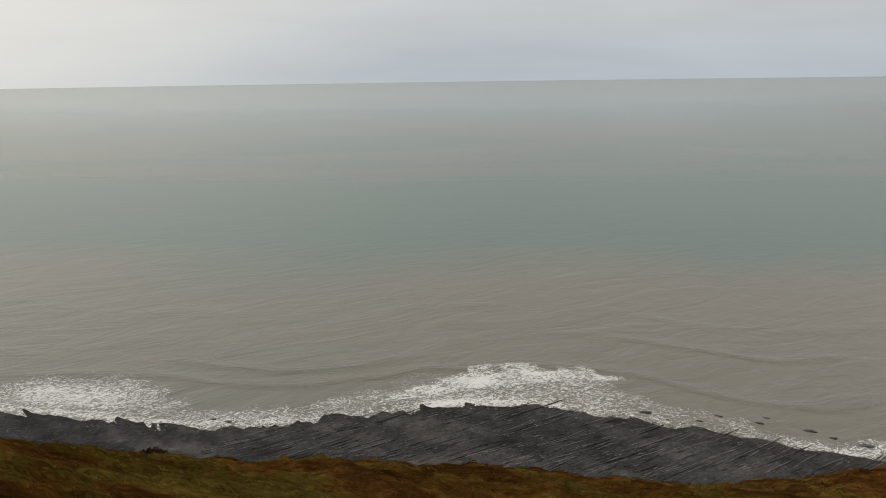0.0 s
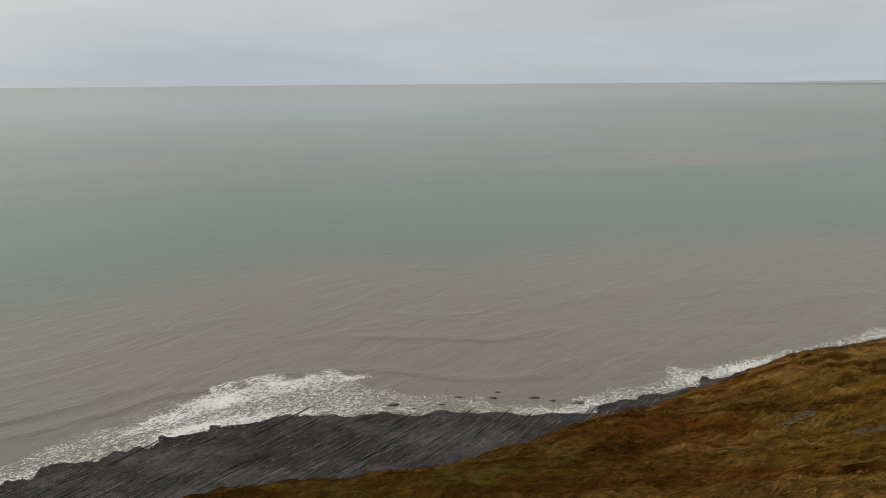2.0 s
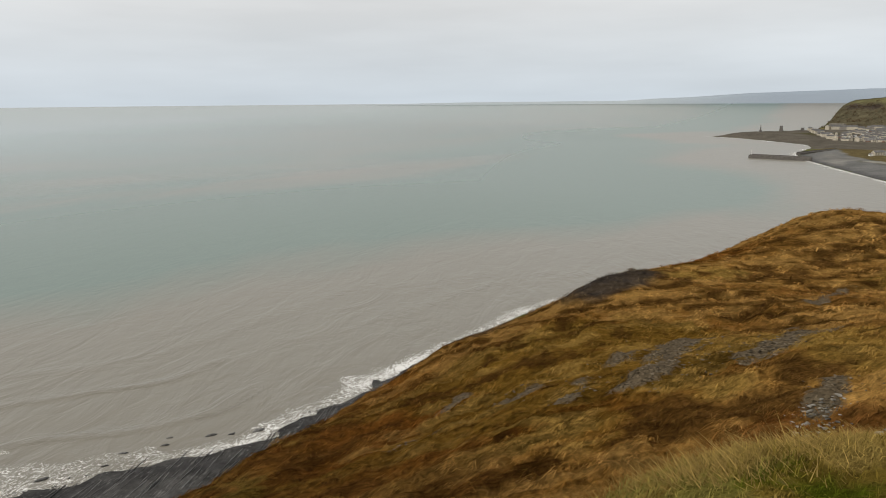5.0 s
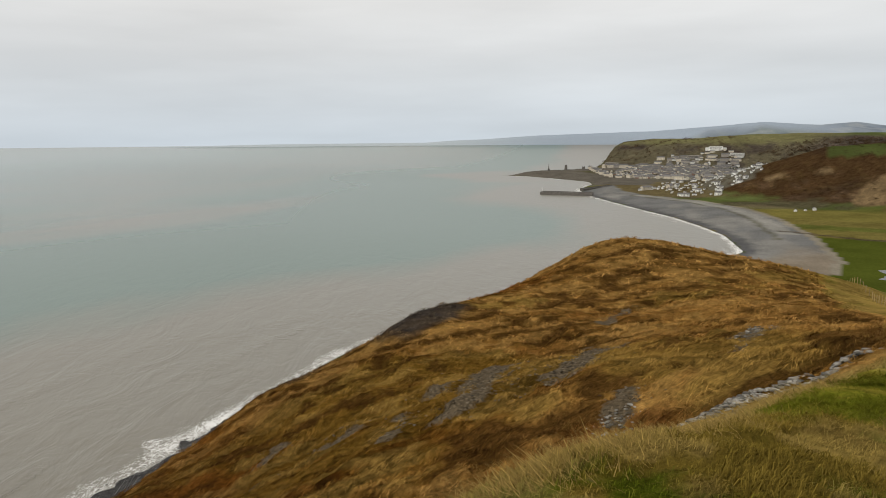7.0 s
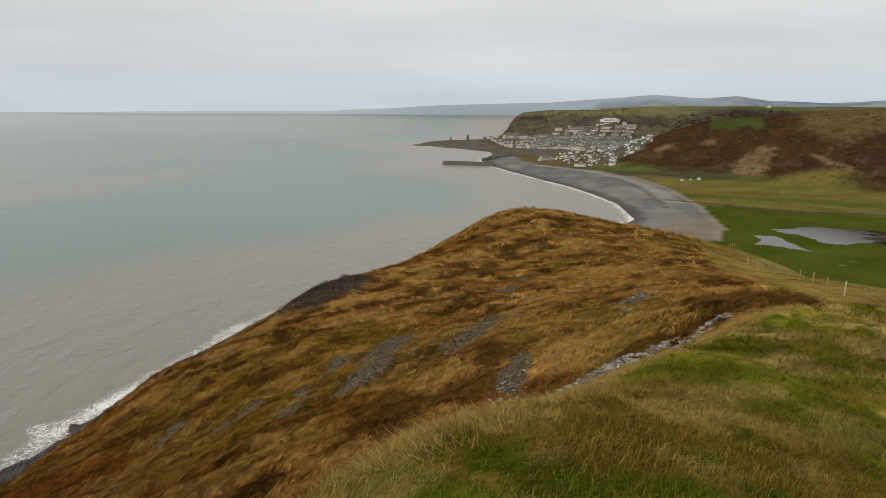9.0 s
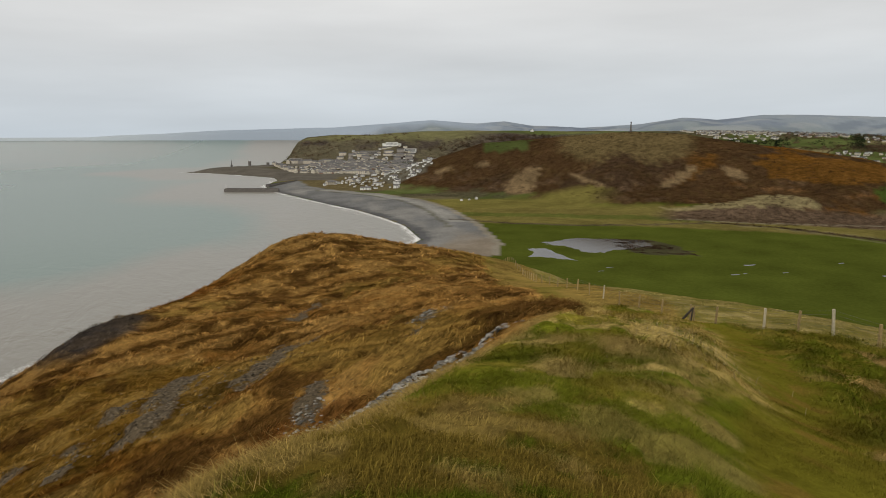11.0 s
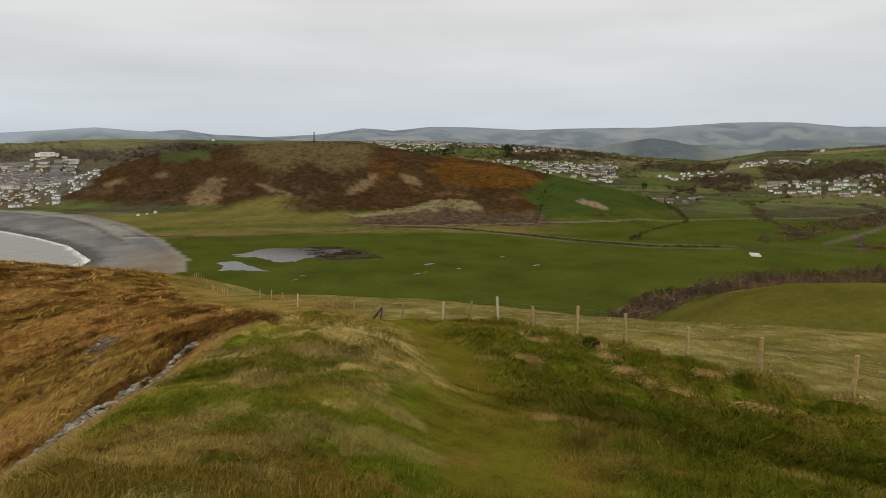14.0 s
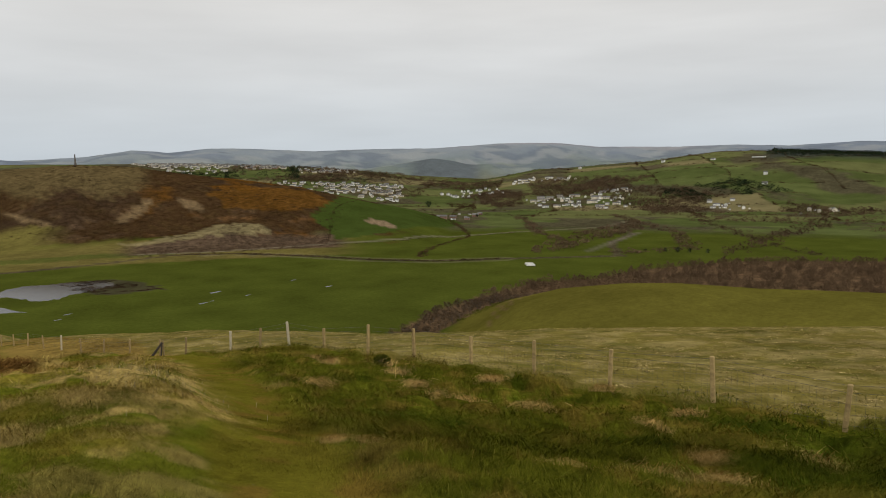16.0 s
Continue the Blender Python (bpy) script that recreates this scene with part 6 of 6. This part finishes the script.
def big_building(x, y, turn, w, d, h, material, label, wings=1):
    """A large flat-roofed block with rows of windows and lower wings."""
    z = on_ground(x, y)
    thing = tagged(new("building"), label, "building")
    thing.matrix_world = pose(x, y, z, 0, 0, turn)
    bm = bmesh.new()
    block(bm, -w / 2, -d / 2, -4, w / 2, d / 2, h)
    part("wall", bm, material, thing)
    bm = bmesh.new()
    block(bm, -w / 2 - .4, -d / 2 - .4, h + .01, w / 2 + .4, d / 2 + .4, h + .8)
    part("parapet", bm, WALL_STONE, thing)
    for f in range(int(h / 3.4)):
        bm = bmesh.new()
        block(bm, -w * .46, -d / 2 - .06, 1.2 + 3.4 * f, w * .46, d / 2 + .06, 2.7 + 3.4 * f)
        part("window_band", bm, GLASS, thing)
    for k in range(wings):
        s = -1 if k % 2 else 1
        bm = bmesh.new()
        block(bm, s * w / 2 + (0 if s > 0 else -w * .3), -d * .4, -4, s * w / 2 + (w * .3 if s > 0 else 0), d * .4, h * .65)
        part("wing", bm, material, thing)


big_building(2800, 165, 88, 46, 18, 12, WALL_WHITE, "large white hospital block above the town", 2)
big_building(2760, 90, 80, 46, 20, 12, WALL_WHITE, "white flat-roofed block above the town", 1)
big_building(2740, 240, 95, 40, 16, 11, WALL_STONE, "grey flat-roofed block behind the town", 1)
big_building(2420, 30, 88, 60, 24, 8, WALL_WHITE, "long white warehouse at the edge of the town", 0)
big_building(2560, 500, 80, 44, 18, 15, WALL_STONE, "tall grey building on the seafront", 2)
big_building(1010, -2440, 5, 42, 9, 3, WALL_WHITE, "long white farm shed on the hillside", 0)


def build_monument():
    """The tall stone column on the hilltop."""
    x, y = 1450 * math.sin(radians(105.66)), 1450 * math.cos(radians(105.66))
    thing = tagged(new("monument"), "tall tapering dark stone column on the hilltop", "monument")
    thing.location = (x, y, on_ground(x, y) - .3)
    bm = bmesh.new()
    block(bm, -2.6, -2.6, -1, 2.6, 2.6, 1.2, .95)
    block(bm, -2.0, -2.0, 1.21, 2.0, 2.0, 3.4, .95)
    part("plinth", bm, STONEWORK, thing)
    bm = bmesh.new()
    stick(bm, (0, 0, 3.4), (0, 0, 18.4), 1.45, 1.0, 14)
    part("shaft", bm, STONEWORK, thing)
    bm = bmesh.new()
    stick(bm, (0, 0, 18.4), (0, 0, 19.2), 1.35, 1.35, 14)
    stick(bm, (0, 0, 19.2), (0, 0, 20.2), .8, .5, 10)
    part("cap", bm, STONEWORK, thing)


build_monument()


def build_jetty(a, b, wide, top, label, lantern=False):
    """A masonry pier with battered sides and a parapet."""
    (ax, ay), (bx, by) = a, b
    l = math.hypot(bx - ax, by - ay)
    thing = tagged(new("jetty"), label, "jetty")
    thing.matrix_world = pose(ax, ay, 0, 0, 0, math.degrees(math.atan2(by - ay, bx - ax)))
    bm = bmesh.new()
    block(bm, 0, -wide / 2, -4, l, wide / 2, top, .985)
    part("pier", bm, STONEWORK, thing)
    bm = bmesh.new()
    block(bm, 1, wide / 2 - 1.6, top + .01, l - 1, wide / 2 - .6, top + 1.6)
    part("parapet", bm, STONEWORK, thing)
    if lantern:
        bm = bmesh.new()
        stick(bm, (4, 0, top), (4, 0, top + 7), .5, .35, 10)
        part("light_post", bm, WALL_WHITE, thing)
        bm = bmesh.new()
        stick(bm, (4, 0, top + 7), (4, 0, top + 8.6), .8, .6, 10)
        part("lantern", bm, WALL_WHITE, thing)


build_jetty((1449, 433), (1441, 318), 10, 6.0, "dark stone harbour jetty with a light at its end", True)
build_jetty((1565, 372), (1720, 330), 9, 5.0, "dark timber and stone pier at the harbour mouth")


def tower(x, y, w, h, label, spire=0.0):
    z = on_ground(x, y)
    thing = tagged(new("ruined_tower"), label, "tower")
    thing.location = (x, y, z)
    bm = bmesh.new()
    block(bm, -w / 2, -w / 2, -2, w / 2, w / 2, h, .9)
    part("wall", bm, STONEWORK, thing)
    bm = bmesh.new()
    if spire:
        stick(bm, (0, 0, h), (0, 0, h + spire), w * .3, w * .08, 8)
        part("spire", bm, STONEWORK, thing)
    else:
        for sx in (-1, 1):
            for sy in (-1, 1):
                block(bm, sx * w * .3 - w * .12, sy * w * .3 - w * .12, h, sx * w * .3 + w * .12, sy * w * .3 + w * .12, h + 1.6)
        part("battlement", bm, STONEWORK, thing)


tower(2273, 652, 6, 6, "war memorial column on the castle headland", 16)
tower(2351, 614, 8, 15, "ruined castle tower on the headland")
tower(2380, 560, 9, 9, "ruined castle gatehouse on the headland")
for x, y, label in ((491, -596, "white farm caravan standing in the field"), (500, -604, "white farm trailer standing in the field")):
    van = tagged(new("caravan"), label, "caravan")
    van.matrix_world = pose(x, y, on_ground(x, y), 0, 0, 40)
    bm = bmesh.new()
    block(bm, -5, -1.3, .5, 5, 1.3, 2.5, .97)
    bmesh.ops.bevel(bm, geom=list(bm.edges), offset=.25, segments=2, affect="EDGES")
    part("body", bm, WALL_WHITE, van)
    for sx in (-2.4, 2.4):
        for sy in (-1.4, 1.4):
            bm = bmesh.new()
            stick(bm, (sx, sy - .12, .4), (sx, sy + .12, .4), .42, .42, 12)
            part("wheel", bm, DARK_WOOD, van)
